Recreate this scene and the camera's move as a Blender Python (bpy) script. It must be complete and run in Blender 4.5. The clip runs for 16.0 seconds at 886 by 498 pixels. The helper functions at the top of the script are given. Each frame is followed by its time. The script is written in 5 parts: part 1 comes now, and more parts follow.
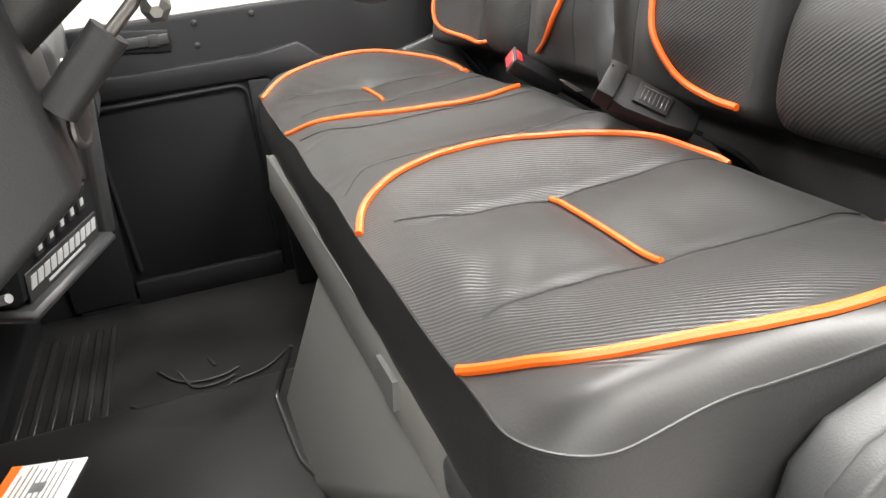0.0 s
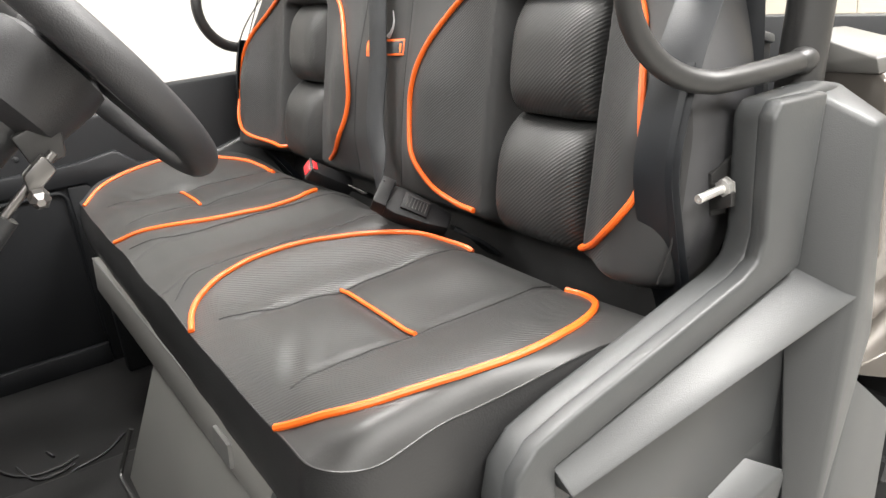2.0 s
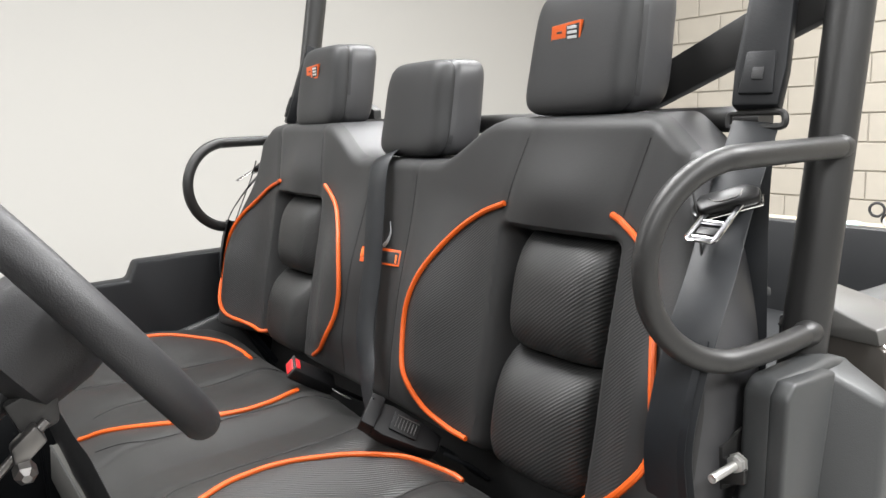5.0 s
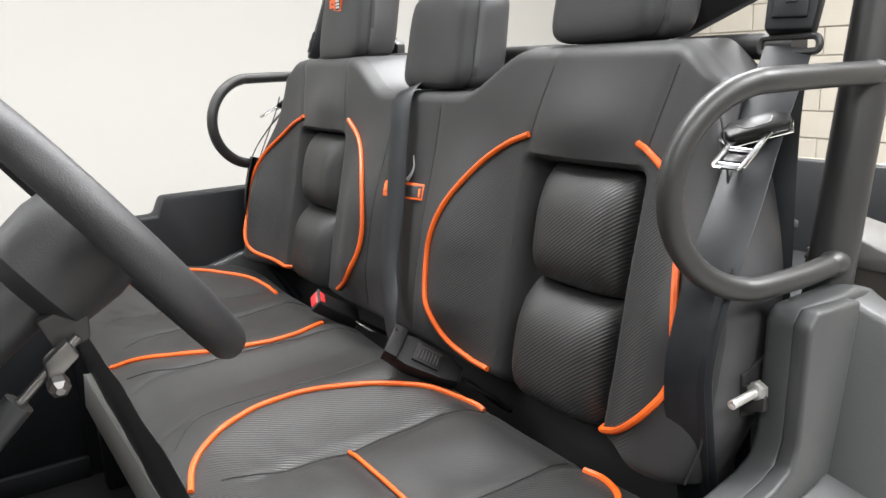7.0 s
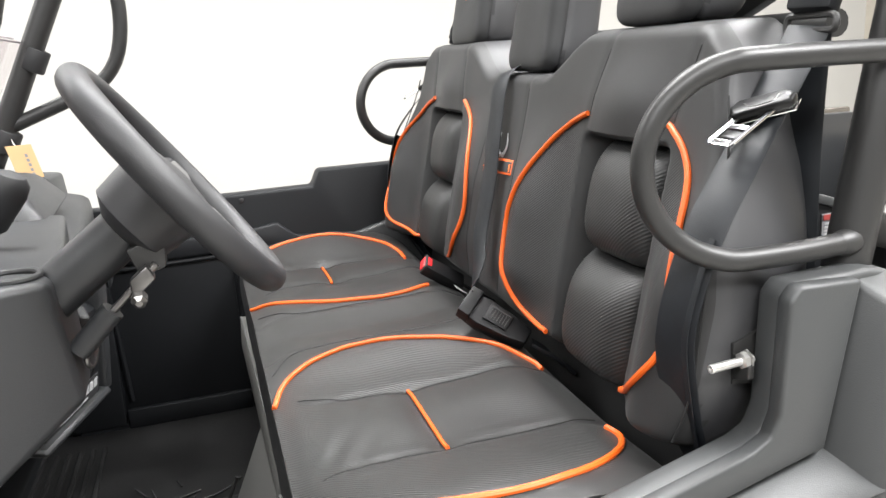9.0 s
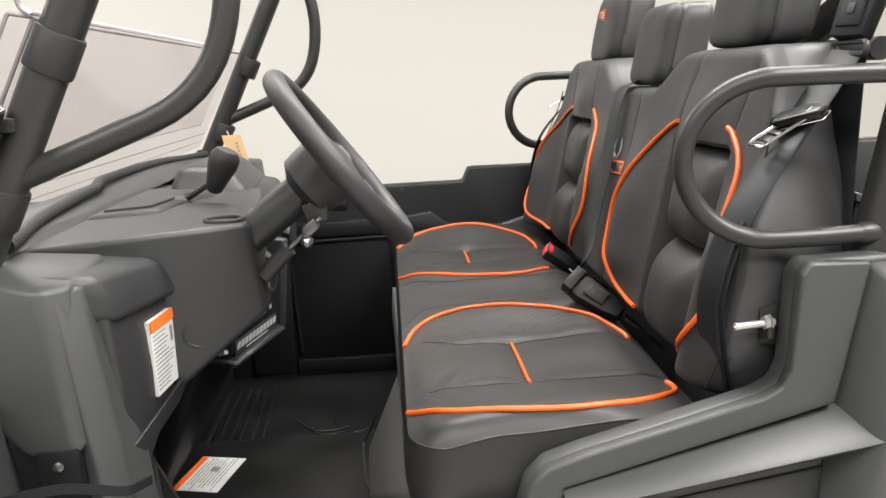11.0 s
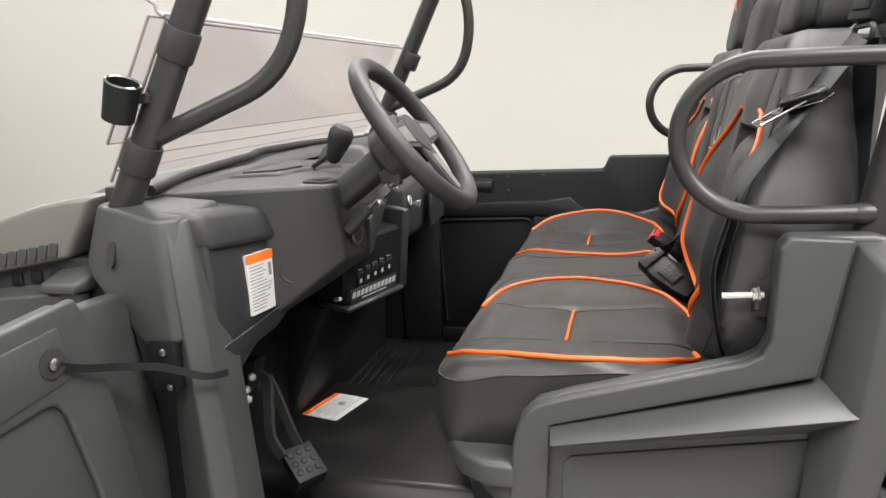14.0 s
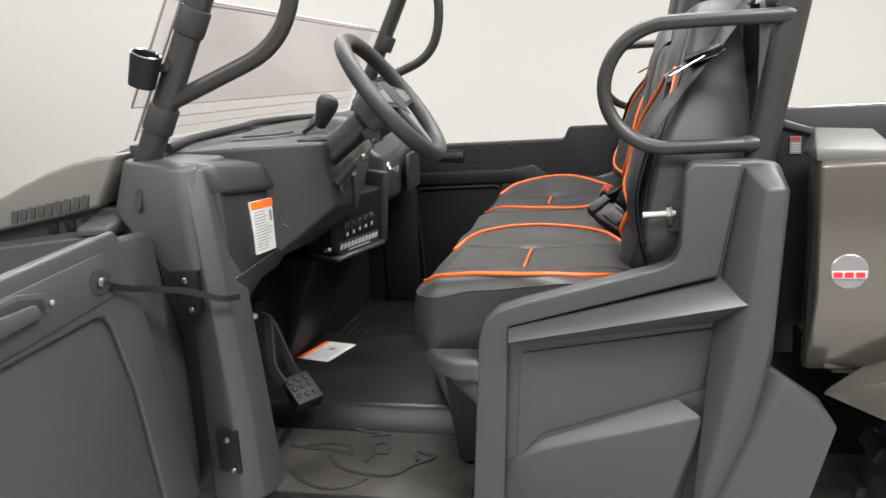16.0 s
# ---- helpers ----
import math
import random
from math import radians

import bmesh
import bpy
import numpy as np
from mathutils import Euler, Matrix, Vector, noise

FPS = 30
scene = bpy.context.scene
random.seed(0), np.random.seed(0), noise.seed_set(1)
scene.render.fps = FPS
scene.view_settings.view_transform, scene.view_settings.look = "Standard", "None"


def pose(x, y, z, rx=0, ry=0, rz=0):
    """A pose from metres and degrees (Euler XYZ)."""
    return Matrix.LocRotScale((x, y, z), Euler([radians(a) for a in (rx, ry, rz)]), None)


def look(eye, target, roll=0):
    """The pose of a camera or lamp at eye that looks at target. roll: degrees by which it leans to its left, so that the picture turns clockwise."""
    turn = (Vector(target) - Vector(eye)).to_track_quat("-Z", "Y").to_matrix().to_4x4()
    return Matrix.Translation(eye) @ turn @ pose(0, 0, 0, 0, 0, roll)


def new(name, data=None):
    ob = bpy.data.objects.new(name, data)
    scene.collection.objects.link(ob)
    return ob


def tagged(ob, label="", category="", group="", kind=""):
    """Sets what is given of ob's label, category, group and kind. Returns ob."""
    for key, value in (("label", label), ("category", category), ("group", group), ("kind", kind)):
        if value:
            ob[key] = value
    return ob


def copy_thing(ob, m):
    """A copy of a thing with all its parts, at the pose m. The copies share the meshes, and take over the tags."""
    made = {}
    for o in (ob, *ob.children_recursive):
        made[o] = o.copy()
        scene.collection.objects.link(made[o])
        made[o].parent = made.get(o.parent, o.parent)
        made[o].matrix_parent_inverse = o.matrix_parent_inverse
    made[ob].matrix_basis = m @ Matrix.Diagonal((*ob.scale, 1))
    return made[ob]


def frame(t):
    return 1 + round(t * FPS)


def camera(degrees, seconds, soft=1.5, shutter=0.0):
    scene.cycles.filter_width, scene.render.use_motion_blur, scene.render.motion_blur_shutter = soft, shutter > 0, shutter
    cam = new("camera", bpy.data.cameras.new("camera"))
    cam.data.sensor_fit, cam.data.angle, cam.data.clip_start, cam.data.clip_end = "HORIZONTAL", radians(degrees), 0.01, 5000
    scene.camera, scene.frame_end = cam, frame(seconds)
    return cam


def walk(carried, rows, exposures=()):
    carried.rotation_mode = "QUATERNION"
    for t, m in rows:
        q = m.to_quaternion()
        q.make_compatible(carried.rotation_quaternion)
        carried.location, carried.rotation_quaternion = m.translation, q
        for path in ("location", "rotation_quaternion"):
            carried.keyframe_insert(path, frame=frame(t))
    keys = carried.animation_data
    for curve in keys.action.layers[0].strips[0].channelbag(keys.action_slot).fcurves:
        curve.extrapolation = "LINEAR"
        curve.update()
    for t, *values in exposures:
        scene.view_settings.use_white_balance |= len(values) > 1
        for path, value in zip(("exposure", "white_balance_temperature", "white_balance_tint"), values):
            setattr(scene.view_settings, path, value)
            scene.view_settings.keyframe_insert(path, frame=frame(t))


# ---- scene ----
cam = camera(59.5, 16.0)
PATH = [
    (0, (-0.134, -0.985, 1.078), (0.391, 0.786, 0.311), -6.7),
    (0.5, (-0.161, -1.056, 1.118), (0.52, 0.662, 0.355), -6.2),
    (1, (-0.176, -1.117, 1.142), (0.621, 0.554, 0.384), -5.9),
    (1.5, (-0.183, -1.172, 1.164), (0.711, 0.459, 0.43), -6.0),
    (2, (-0.185, -1.21, 1.203), (0.777, 0.407, 0.524), -6.3),
    (2.5, (-0.205, -1.227, 1.248), (0.809, 0.388, 0.646), -6.1),
    (3, (-0.219, -1.224, 1.284), (0.834, 0.397, 0.77), -5.6),
    (3.5, (-0.216, -1.213, 1.312), (0.86, 0.419, 0.888), -4.9),
    (3.7, (-0.211, -1.204, 1.324), (0.871, 0.434, 0.943), -4.5),
    (5.8, (-0.19, -1.129, 1.32), (0.933, 0.491, 0.978), -2.1),
    (6, (-0.19, -1.129, 1.317), (0.927, 0.49, 0.957), -2.0),
    (6.5, (-0.192, -1.134, 1.308), (0.902, 0.488, 0.89), -2.1),
    (7, (-0.193, -1.148, 1.303), (0.852, 0.488, 0.824), -2.5),
    (7.5, (-0.191, -1.163, 1.296), (0.802, 0.491, 0.77), -2.6),
    (8, (-0.154, -1.201, 1.301), (0.718, 0.52, 0.771), -3.0),
    (8.5, (-0.099, -1.264, 1.301), (0.612, 0.535, 0.792), -3.3),
    (9, (-0.051, -1.346, 1.294), (0.499, 0.514, 0.804), -3.6),
    (9.5, (-0.036, -1.411, 1.303), (0.367, 0.49, 0.83), -3.9),
    (10, (-0.028, -1.483, 1.294), (0.247, 0.444, 0.835), -3.8),
    (10.2, (-0.026, -1.518, 1.29), (0.214, 0.415, 0.834), -3.6),
    (12.3, (0.162, -1.73, 1.288), (-0.011, 0.219, 0.876), -1.5),
    (12.5, (0.211, -1.742, 1.286), (-0.03, 0.199, 0.868), -1.6),
    (13, (0.268, -1.773, 1.272), (-0.083, 0.153, 0.859), -1.7),
    (13.5, (0.283, -1.785, 1.265), (-0.143, 0.125, 0.853), -2.0),
    (14, (0.303, -1.787, 1.255), (-0.175, 0.111, 0.841), -2.4),
    (14.5, (0.306, -1.788, 1.252), (-0.191, 0.104, 0.834), -2.8),
    (15, (0.306, -1.815, 1.243), (-0.177, 0.079, 0.819), -3.2),
    (15.5, (0.33, -1.924, 1.211), (-0.12, -0.022, 0.785), -3.4),
    (16, (0.37, -2.043, 1.203), (-0.057, -0.137, 0.774), -3.4),
]
EXPOSURE = [(0, 0.88, 6550, 10), (1, 0.86, 6550, 10), (2, 0.76, 6500, 10), (3.5, 0.36, 6250, 10), (6, 0.02, 6250, 10), (7.5, 0.34, 6200, 10), (9, 0.50, 6250, 10), (10, 0.28, 6400, 10), (12.5, 0.02, 6600, 10), (16, 0.05, 6350, 10)]
walk(cam, [(t, look(eye, target, roll)) for t, eye, target, roll in PATH], EXPOSURE)

# ---- light: a white photo studio with assumed, unseen ceiling panels ----
world = bpy.data.worlds.new("world")
scene.world = world
world.use_nodes = True
world.node_tree.nodes["Background"].inputs[0].default_value = (1.0, 0.97, 0.93, 1)
world.node_tree.nodes["Background"].inputs[1].default_value = 0.02
# unseen panels; the two beyond y = 2 are added to brighten the backdrop
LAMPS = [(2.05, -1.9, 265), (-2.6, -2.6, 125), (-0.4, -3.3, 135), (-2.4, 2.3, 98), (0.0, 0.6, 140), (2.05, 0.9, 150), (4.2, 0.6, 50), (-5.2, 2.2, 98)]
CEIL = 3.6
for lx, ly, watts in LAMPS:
    lamp = bpy.data.lights.new("unseen_ceiling_lamp", "AREA")
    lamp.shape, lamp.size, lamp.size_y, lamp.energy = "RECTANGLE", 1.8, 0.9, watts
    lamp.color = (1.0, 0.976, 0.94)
    new("unseen_ceiling_lamp", lamp).matrix_world = pose(lx, ly, CEIL - 0.08)


# ---- materials ----
def material(name, base, rough=0.5, metal=0.0, mottle=0.12, scale=6.0, bump=0.0, grain=400.0, coat=0.0, spec=0.5):
    m = bpy.data.materials.new(name)
    m.use_nodes = True
    nt = m.node_tree
    b = nt.nodes["Principled BSDF"]
    b.inputs["Roughness"].default_value = rough
    b.inputs["Metallic"].default_value = metal
    b.inputs["Coat Weight"].default_value = coat
    b.inputs["Specular IOR Level"].default_value = spec
    co = nt.nodes.new("ShaderNodeTexCoord")
    n1 = nt.nodes.new("ShaderNodeTexNoise")
    n1.inputs["Scale"].default_value, n1.inputs["Detail"].default_value = scale, 5
    nt.links.new(co.outputs["Object"], n1.inputs["Vector"])
    mix = nt.nodes.new("ShaderNodeMix")
    mix.data_type = "RGBA"
    mix.inputs["A"].default_value = (*[c * (1 - mottle) for c in base], 1)
    mix.inputs["B"].default_value = (*[min(1, c * (1 + mottle)) for c in base], 1)
    nt.links.new(n1.outputs["Fac"], mix.inputs["Factor"])
    nt.links.new(mix.outputs["Result"], b.inputs["Base Color"])
    mr = nt.nodes.new("ShaderNodeMapRange")
    mr.inputs["To Min"].default_value, mr.inputs["To Max"].default_value = rough * 0.85, min(1, rough * 1.15)
    nt.links.new(n1.outputs["Fac"], mr.inputs["Value"])
    nt.links.new(mr.outputs["Result"], b.inputs["Roughness"])
    if bump:
        n2 = nt.nodes.new("ShaderNodeTexNoise")
        n2.inputs["Scale"].default_value, n2.inputs["Detail"].default_value = grain, 3
        nt.links.new(co.outputs["Object"], n2.inputs["Vector"])
        bp = nt.nodes.new("ShaderNodeBump")
        bp.inputs["Strength"].default_value, bp.inputs["Distance"].default_value = bump, 0.001
        nt.links.new(n2.outputs["Fac"], bp.inputs["Height"])
        nt.links.new(bp.outputs["Normal"], b.inputs["Normal"])
    return m


def weave(m, direction, period, strength=0.5, share=""):
    """Adds the fine diagonal ribs of a twill pattern to a material."""
    nt = m.node_tree
    b = nt.nodes["Principled BSDF"]
    co = nt.nodes.new("ShaderNodeTexCoord")
    dot = nt.nodes.new("ShaderNodeVectorMath")
    dot.operation = "DOT_PRODUCT"
    dot.inputs[1].default_value = [c * 2 * math.pi / period for c in direction]
    nt.links.new(co.outputs["Object"], dot.inputs[0])
    s = nt.nodes.new("ShaderNodeMath")
    s.operation = "SINE"
    nt.links.new(dot.outputs["Value"], s.inputs[0])
    bp = nt.nodes.new("ShaderNodeBump")
    bp.inputs["Strength"].default_value, bp.inputs["Distance"].default_value = strength, 0.001
    nt.links.new(s.outputs[0], bp.inputs["Height"])
    if share:
        at = nt.nodes.new("ShaderNodeAttribute")
        at.attribute_name = share
        mul = nt.nodes.new("ShaderNodeMath")
        mul.operation = "MULTIPLY"
        mul.inputs[1].default_value = strength
        nt.links.new(at.outputs["Fac"], mul.inputs[0])
        nt.links.new(mul.outputs[0], bp.inputs["Strength"])
    old = b.inputs["Normal"].links
    if old:
        nt.links.new(old[0].from_socket, bp.inputs["Normal"])
    nt.links.new(bp.outputs["Normal"], b.inputs["Normal"])
    return m


BODY = material("moulded_grey_plastic", (0.0410, 0.0428, 0.0436), 0.46, mottle=0.10, scale=5, bump=0.25, grain=700)
DASH = material("moulded_black_plastic", (0.0215, 0.0225, 0.0240), 0.46, mottle=0.10, scale=5, bump=0.25, grain=700)
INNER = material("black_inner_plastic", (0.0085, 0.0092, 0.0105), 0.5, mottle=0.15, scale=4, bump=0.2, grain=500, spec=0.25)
DUSTY = material("dusty_floor_mat", (0.038, 0.0355, 0.0325), 0.40, mottle=0.97, scale=16, bump=0.4, grain=220)
FLOORP = material("scuffed_floor_liner", (0.0105, 0.0103, 0.0104), 0.40, mottle=0.9, scale=9, bump=0.3, grain=300, spec=0.35)
BASEP = material("grey_base_panel", (0.125, 0.123, 0.117), 0.45, mottle=0.2, scale=5, bump=0.1, grain=500)
RAIL = material("grey_painted_steel", (0.185, 0.182, 0.172), 0.34, mottle=0.12, scale=6, bump=0.1, grain=500)
TUBE = material("black_powder_coat", (0.020, 0.0198, 0.0195), 0.44, mottle=0.08, bump=0.15, grain=500)
VINYL = material("black_vinyl", (0.0195, 0.0198, 0.0206), 0.55, mottle=0.14, scale=10, bump=0.18, grain=420, spec=0.45)
VINYLS = material("grey_side_vinyl", (0.038, 0.038, 0.040), 0.46, mottle=0.10, scale=10, bump=0.10, grain=420)
VINYL_S = weave(material("black_vinyl_seat", (0.0160, 0.0158, 0.0154), 0.47, mottle=0.16, scale=10, bump=0.10, grain=420, spec=0.46), (0.55, 0.83, 0.0), 0.0050, 0.26, "twill")
VINYL_B = weave(material("black_vinyl_back", (0.0190, 0.0191, 0.0194), 0.53, mottle=0.14, scale=10, bump=0.15, grain=420, spec=0.45), (0.0, 0.62, 0.78), 0.0036, 0.30, "twill")
WEAVE_B = weave(material("twill_vinyl_back", (0.0155, 0.0155, 0.0153), 0.48, mottle=0.08, scale=10, spec=0.55), (0.0, 0.62, 0.78), 0.0042, 0.22)
for _m, _w in ((VINYL_S, 0.04), (VINYL_B, 0.04)):
    _m.node_tree.nodes["Principled BSDF"].inputs["Sheen Weight"].default_value = _w
    _m.node_tree.nodes["Principled BSDF"].inputs["Sheen Roughness"].default_value = 0.4
VINYLK = material("black_band_and_gap_vinyl", (0.017, 0.017, 0.0172), 0.42, mottle=0.12, scale=10, bump=0.30, grain=420, spec=0.5)
SEAMD = material("black_thread", (0.006, 0.006, 0.006), 0.7, mottle=0.1)
SEAMG = material("grey_edge_welt", (0.016, 0.016, 0.016), 0.45, mottle=0.1)
ORANGE = material("orange_piping", (0.64, 0.098, 0.006), 0.45, mottle=0.06, scale=30, bump=0.3, grain=900)
RUBBER = material("black_rubber", (0.016, 0.016, 0.017), 0.6, mottle=0.15, bump=0.3, grain=600)
GLOSSB = material("glossy_black_plastic", (0.0045, 0.0045, 0.0048), 0.36, mottle=0.1, scale=30, spec=0.35)
WHEELG = material("grey_wheel_foam", (0.023, 0.023, 0.0245), 0.5, mottle=0.08, bump=0.3, grain=800)
STEEL = material("zinc_steel", (0.66, 0.65, 0.63), 0.42, metal=0.85, mottle=0.1, scale=40)
SPOKEG = material("satin_grey_insert", (0.17, 0.17, 0.165), 0.38, metal=0.4, mottle=0.08)
STEELD = material("dull_steel", (0.17, 0.165, 0.16), 0.33, metal=0.9, mottle=0.15, scale=40)
CAPG = material("grey_cap_plastic", (0.078, 0.076, 0.072), 0.42, mottle=0.08, bump=0.1)
# TONGUE is darkened: the bare metal's dark reflections are put into its colour
TONGUE = material("dark_reflecting_steel", (0.075, 0.075, 0.078), 0.30, metal=0.9, mottle=0.15, scale=40)
CHROME = material("chrome", (0.8, 0.8, 0.8), 0.12, metal=1.0, mottle=0.03)
LATCHB = material("matt_black_latch", (0.0055, 0.0055, 0.006), 0.5, mottle=0.1, scale=30, spec=0.3)
REDD = material("dull_red_print", (0.26, 0.035, 0.03), 0.6, mottle=0.05)
RED = material("red_plastic", (0.70, 0.025, 0.03), 0.4, mottle=0.05)
WEB = material("black_belt_webbing", (0.0064, 0.0078, 0.0100), 0.46, mottle=0.5, scale=34, bump=0.25, grain=900, spec=0.45)
PAPER = material("white_label", (0.62, 0.62, 0.61), 0.5, mottle=0.03)
PAPERD = material("dull_label", (0.34, 0.34, 0.34), 0.5, mottle=0.05)
BADGE = material("brushed_badge", (0.30, 0.285, 0.30), 0.3, metal=0.6, mottle=0.06)
PRINT = material("grey_print", (0.19, 0.19, 0.20), 0.6, mottle=0.05)
ORLAB = material("orange_print", (0.85, 0.16, 0.02), 0.5, mottle=0.03)
MANILA = material("manila_tag", (0.50, 0.33, 0.16), 0.7, mottle=0.08, scale=20)
SILVER = material("silver_print", (0.55, 0.56, 0.57), 0.35, metal=0.3, mottle=0.05)
PAINT = material("metallic_grey_paint", (0.115, 0.104, 0.092), 0.22, metal=0.55, mottle=0.05, scale=3, coat=0.6)
HOOD = material("satin_grey_hood", (0.13, 0.125, 0.115), 0.4, mottle=0.06, bump=0.1)
WALLW = material("white_studio_wall", (0.44, 0.432, 0.412), 0.8, mottle=0.025, scale=0.8)
WALLG = material("unseen_grey_wall", (0.24, 0.235, 0.225), 0.8, mottle=0.05, scale=0.8)
BLOCK = material("painted_block", (0.50, 0.46, 0.395), 0.75, mottle=0.10, scale=5, bump=0.5, grain=160)
MORTAR = material("painted_mortar", (0.45, 0.415, 0.355), 0.85, mottle=0.1, scale=8)
FLOORS = material("studio_floor", (0.40, 0.39, 0.37), 0.45, mottle=0.08, scale=1.5)
BENCHW = material("worn_bench_top", (0.50, 0.44, 0.34), 0.6, mottle=0.2, scale=12)
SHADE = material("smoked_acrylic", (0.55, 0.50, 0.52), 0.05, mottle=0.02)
GLASS = bpy.data.materials.new("tinted_polycarbonate")
GLASS.use_nodes = True
_nt = GLASS.node_tree
_nt.nodes.remove(_nt.nodes["Principled BSDF"])
_tr, _gl, _mx = (_nt.nodes.new(k) for k in ("ShaderNodeBsdfTransparent", "ShaderNodeBsdfGlossy", "ShaderNodeMixShader"))
_tr.inputs[0].default_value = (0.955, 0.94, 0.945, 1)
_gl.inputs["Roughness"].default_value = 0.06
_mx.inputs[0].default_value = 0.05
_nt.links.new(_tr.outputs[0], _mx.inputs[1])
_nt.links.new(_gl.outputs[0], _mx.inputs[2])
_nt.links.new(_mx.outputs[0], _nt.nodes["Material Output"].inputs["Surface"])
EDGE = material("acrylic_edge", (0.22, 0.19, 0.20), 0.3, mottle=0.05)


# ---- shape helpers ----
def finish(bm, bevel=0.0, segs=2, angle=30):
    if bevel:
        edges = [e for e in bm.edges if len(e.link_faces) == 2 and e.calc_face_angle(0) > radians(angle)]
        if edges:
            bmesh.ops.bevel(bm, geom=edges, offset=bevel, segments=segs, profile=0.5, affect="EDGES", clamp_overlap=True)
    bmesh.ops.recalc_face_normals(bm, faces=bm.faces)
    return bm


def part(name, bm, mat, parent=None, label="", flat=False):
    me = bpy.data.meshes.new(name)
    bm.to_mesh(me)
    bm.free()
    me.materials.append(mat)
    if not flat:
        me.polygons.foreach_set("use_smooth", [True] * len(me.polygons))
        me.set_sharp_from_angle(angle=radians(38))
    ob = new(name, me)
    if parent is not None:
        ob.parent = parent
        ob.matrix_parent_inverse = parent.matrix_world.inverted() if parent.parent is None else Matrix()
    if label:
        ob["label"] = label
    return ob


def thing(name, label, category, at=(0, 0, 0), group="", kind=""):
    ob = new(name)
    ob.empty_display_size = 0.1
    ob.matrix_world = Matrix.Translation(at)
    bpy.context.view_layer.update()
    return tagged(ob, label, category, group, kind)


def hull(points, bevel=0.006, segs=2, angle=25):
    bm = bmesh.new()
    for p in points:
        bm.verts.new(p)
    r = bmesh.ops.convex_hull(bm, input=bm.verts)
    junk = [v for v in bm.verts if not v.link_faces]
    bmesh.ops.delete(bm, geom=junk, context="VERTS")
    bmesh.ops.dissolve_limit(bm, angle_limit=radians(2), verts=bm.verts, edges=bm.edges)
    return finish(bm, bevel, segs, angle)


def box(x0, x1, y0, y1, z0, z1, bevel=0.004, segs=2):
    return hull([(x, y, z) for x in (x0, x1) for y in (y0, y1) for z in (z0, z1)], bevel, segs)


def slab(outline, a, b, axis="y", bevel=0.006, segs=2):
    """A plate of an outline, between two depths on an axis. The outline holds (x, z) for y, (x, y) for z and (y, z) for x."""
    bm = bmesh.new()
    put = {"y": lambda p, d: (p[0], d, p[1]), "z": lambda p, d: (p[0], p[1], d), "x": lambda p, d: (d, p[0], p[1])}[axis]
    lo = [bm.verts.new(put(p, a)) for p in outline]
    hi = [bm.verts.new(put(p, b)) for p in outline]
    n = len(outline)
    bm.faces.new(lo)
    bm.faces.new(hi[::-1])
    for i in range(n):
        bm.faces.new((lo[i], lo[(i + 1) % n], hi[(i + 1) % n], hi[i]))
    bmesh.ops.recalc_face_normals(bm, faces=bm.faces)
    return finish(bm, bevel, segs)


def smooth_path(points, steps=8):
    """A curve through the points (Catmull-Rom)."""
    p = [Vector(q) for q in points]
    p = [2 * p[0] - p[1]] + p + [2 * p[-1] - p[-2]]
    out = []
    for i in range(1, len(p) - 2):
        for k in range(steps):
            t = k / steps
            a, b, c, d = p[i - 1 : i + 3]
            out.append(0.5 * (2 * b + (c - a) * t + (2 * a - 5 * b + 4 * c - d) * t * t + (3 * b - a - 3 * c + d) * t ** 3))
    return out + [p[-2]]


def bent(points, radius, steps=7):
    """Straight runs with round bends at the inner points."""
    p = [Vector(q) for q in points]
    out = [p[0]]
    for a, b, c in zip(p, p[1:], p[2:]):
        u, v = (a - b), (c - b)
        r = min(radius, u.length * 0.49, v.length * 0.49)
        s, e = b + u.normalized() * r, b + v.normalized() * r
        for k in range(steps + 1):
            t = k / steps
            out.append((1 - t) ** 2 * s + 2 * t * (1 - t) * b + t * t * e)
    return out + [p[-1]]


def tube(path, r, sides=14, flat=None, bm=None, taper=None):
    """A round bar along a path; flat=(width, thickness, up) makes a strap."""
    bm = bm or bmesh.new()
    path = [Vector(q) for q in path]
    rings, ref = [], None
    for i, p in enumerate(path):
        d = (path[min(i + 1, len(path) - 1)] - path[max(i - 1, 0)]).normalized()
        if flat:
            side = d.cross(Vector(flat[2])).normalized()
        else:
            side = ref - d * ref.dot(d) if ref else d.orthogonal()
            side.normalize()
        ref = side
        up = side.cross(d)
        k = taper[i] if taper else 1
        if flat:
            w, h = flat[0] / 2, flat[1] / 2
            ring = [p + side * w * a + up * h * b for a, b in ((1, 0.4), (0.94, 1), (-0.94, 1), (-1, 0.4), (-1, -0.4), (-0.94, -1), (0.94, -1), (1, -0.4))]
        else:
            ring = [p + (side * math.cos(2 * math.pi * j / sides) + up * math.sin(2 * math.pi * j / sides)) * r * k for j in range(sides)]
        rings.append([bm.verts.new(q) for q in ring])
    n = len(rings[0])
    for a, b in zip(rings, rings[1:]):
        for j in range(n):
            bm.faces.new((a[j], a[(j + 1) % n], b[(j + 1) % n], b[j]))
    bm.faces.new(rings[0][::-1])
    bm.faces.new(rings[-1])
    bmesh.ops.recalc_face_normals(bm, faces=bm.faces)
    return bm


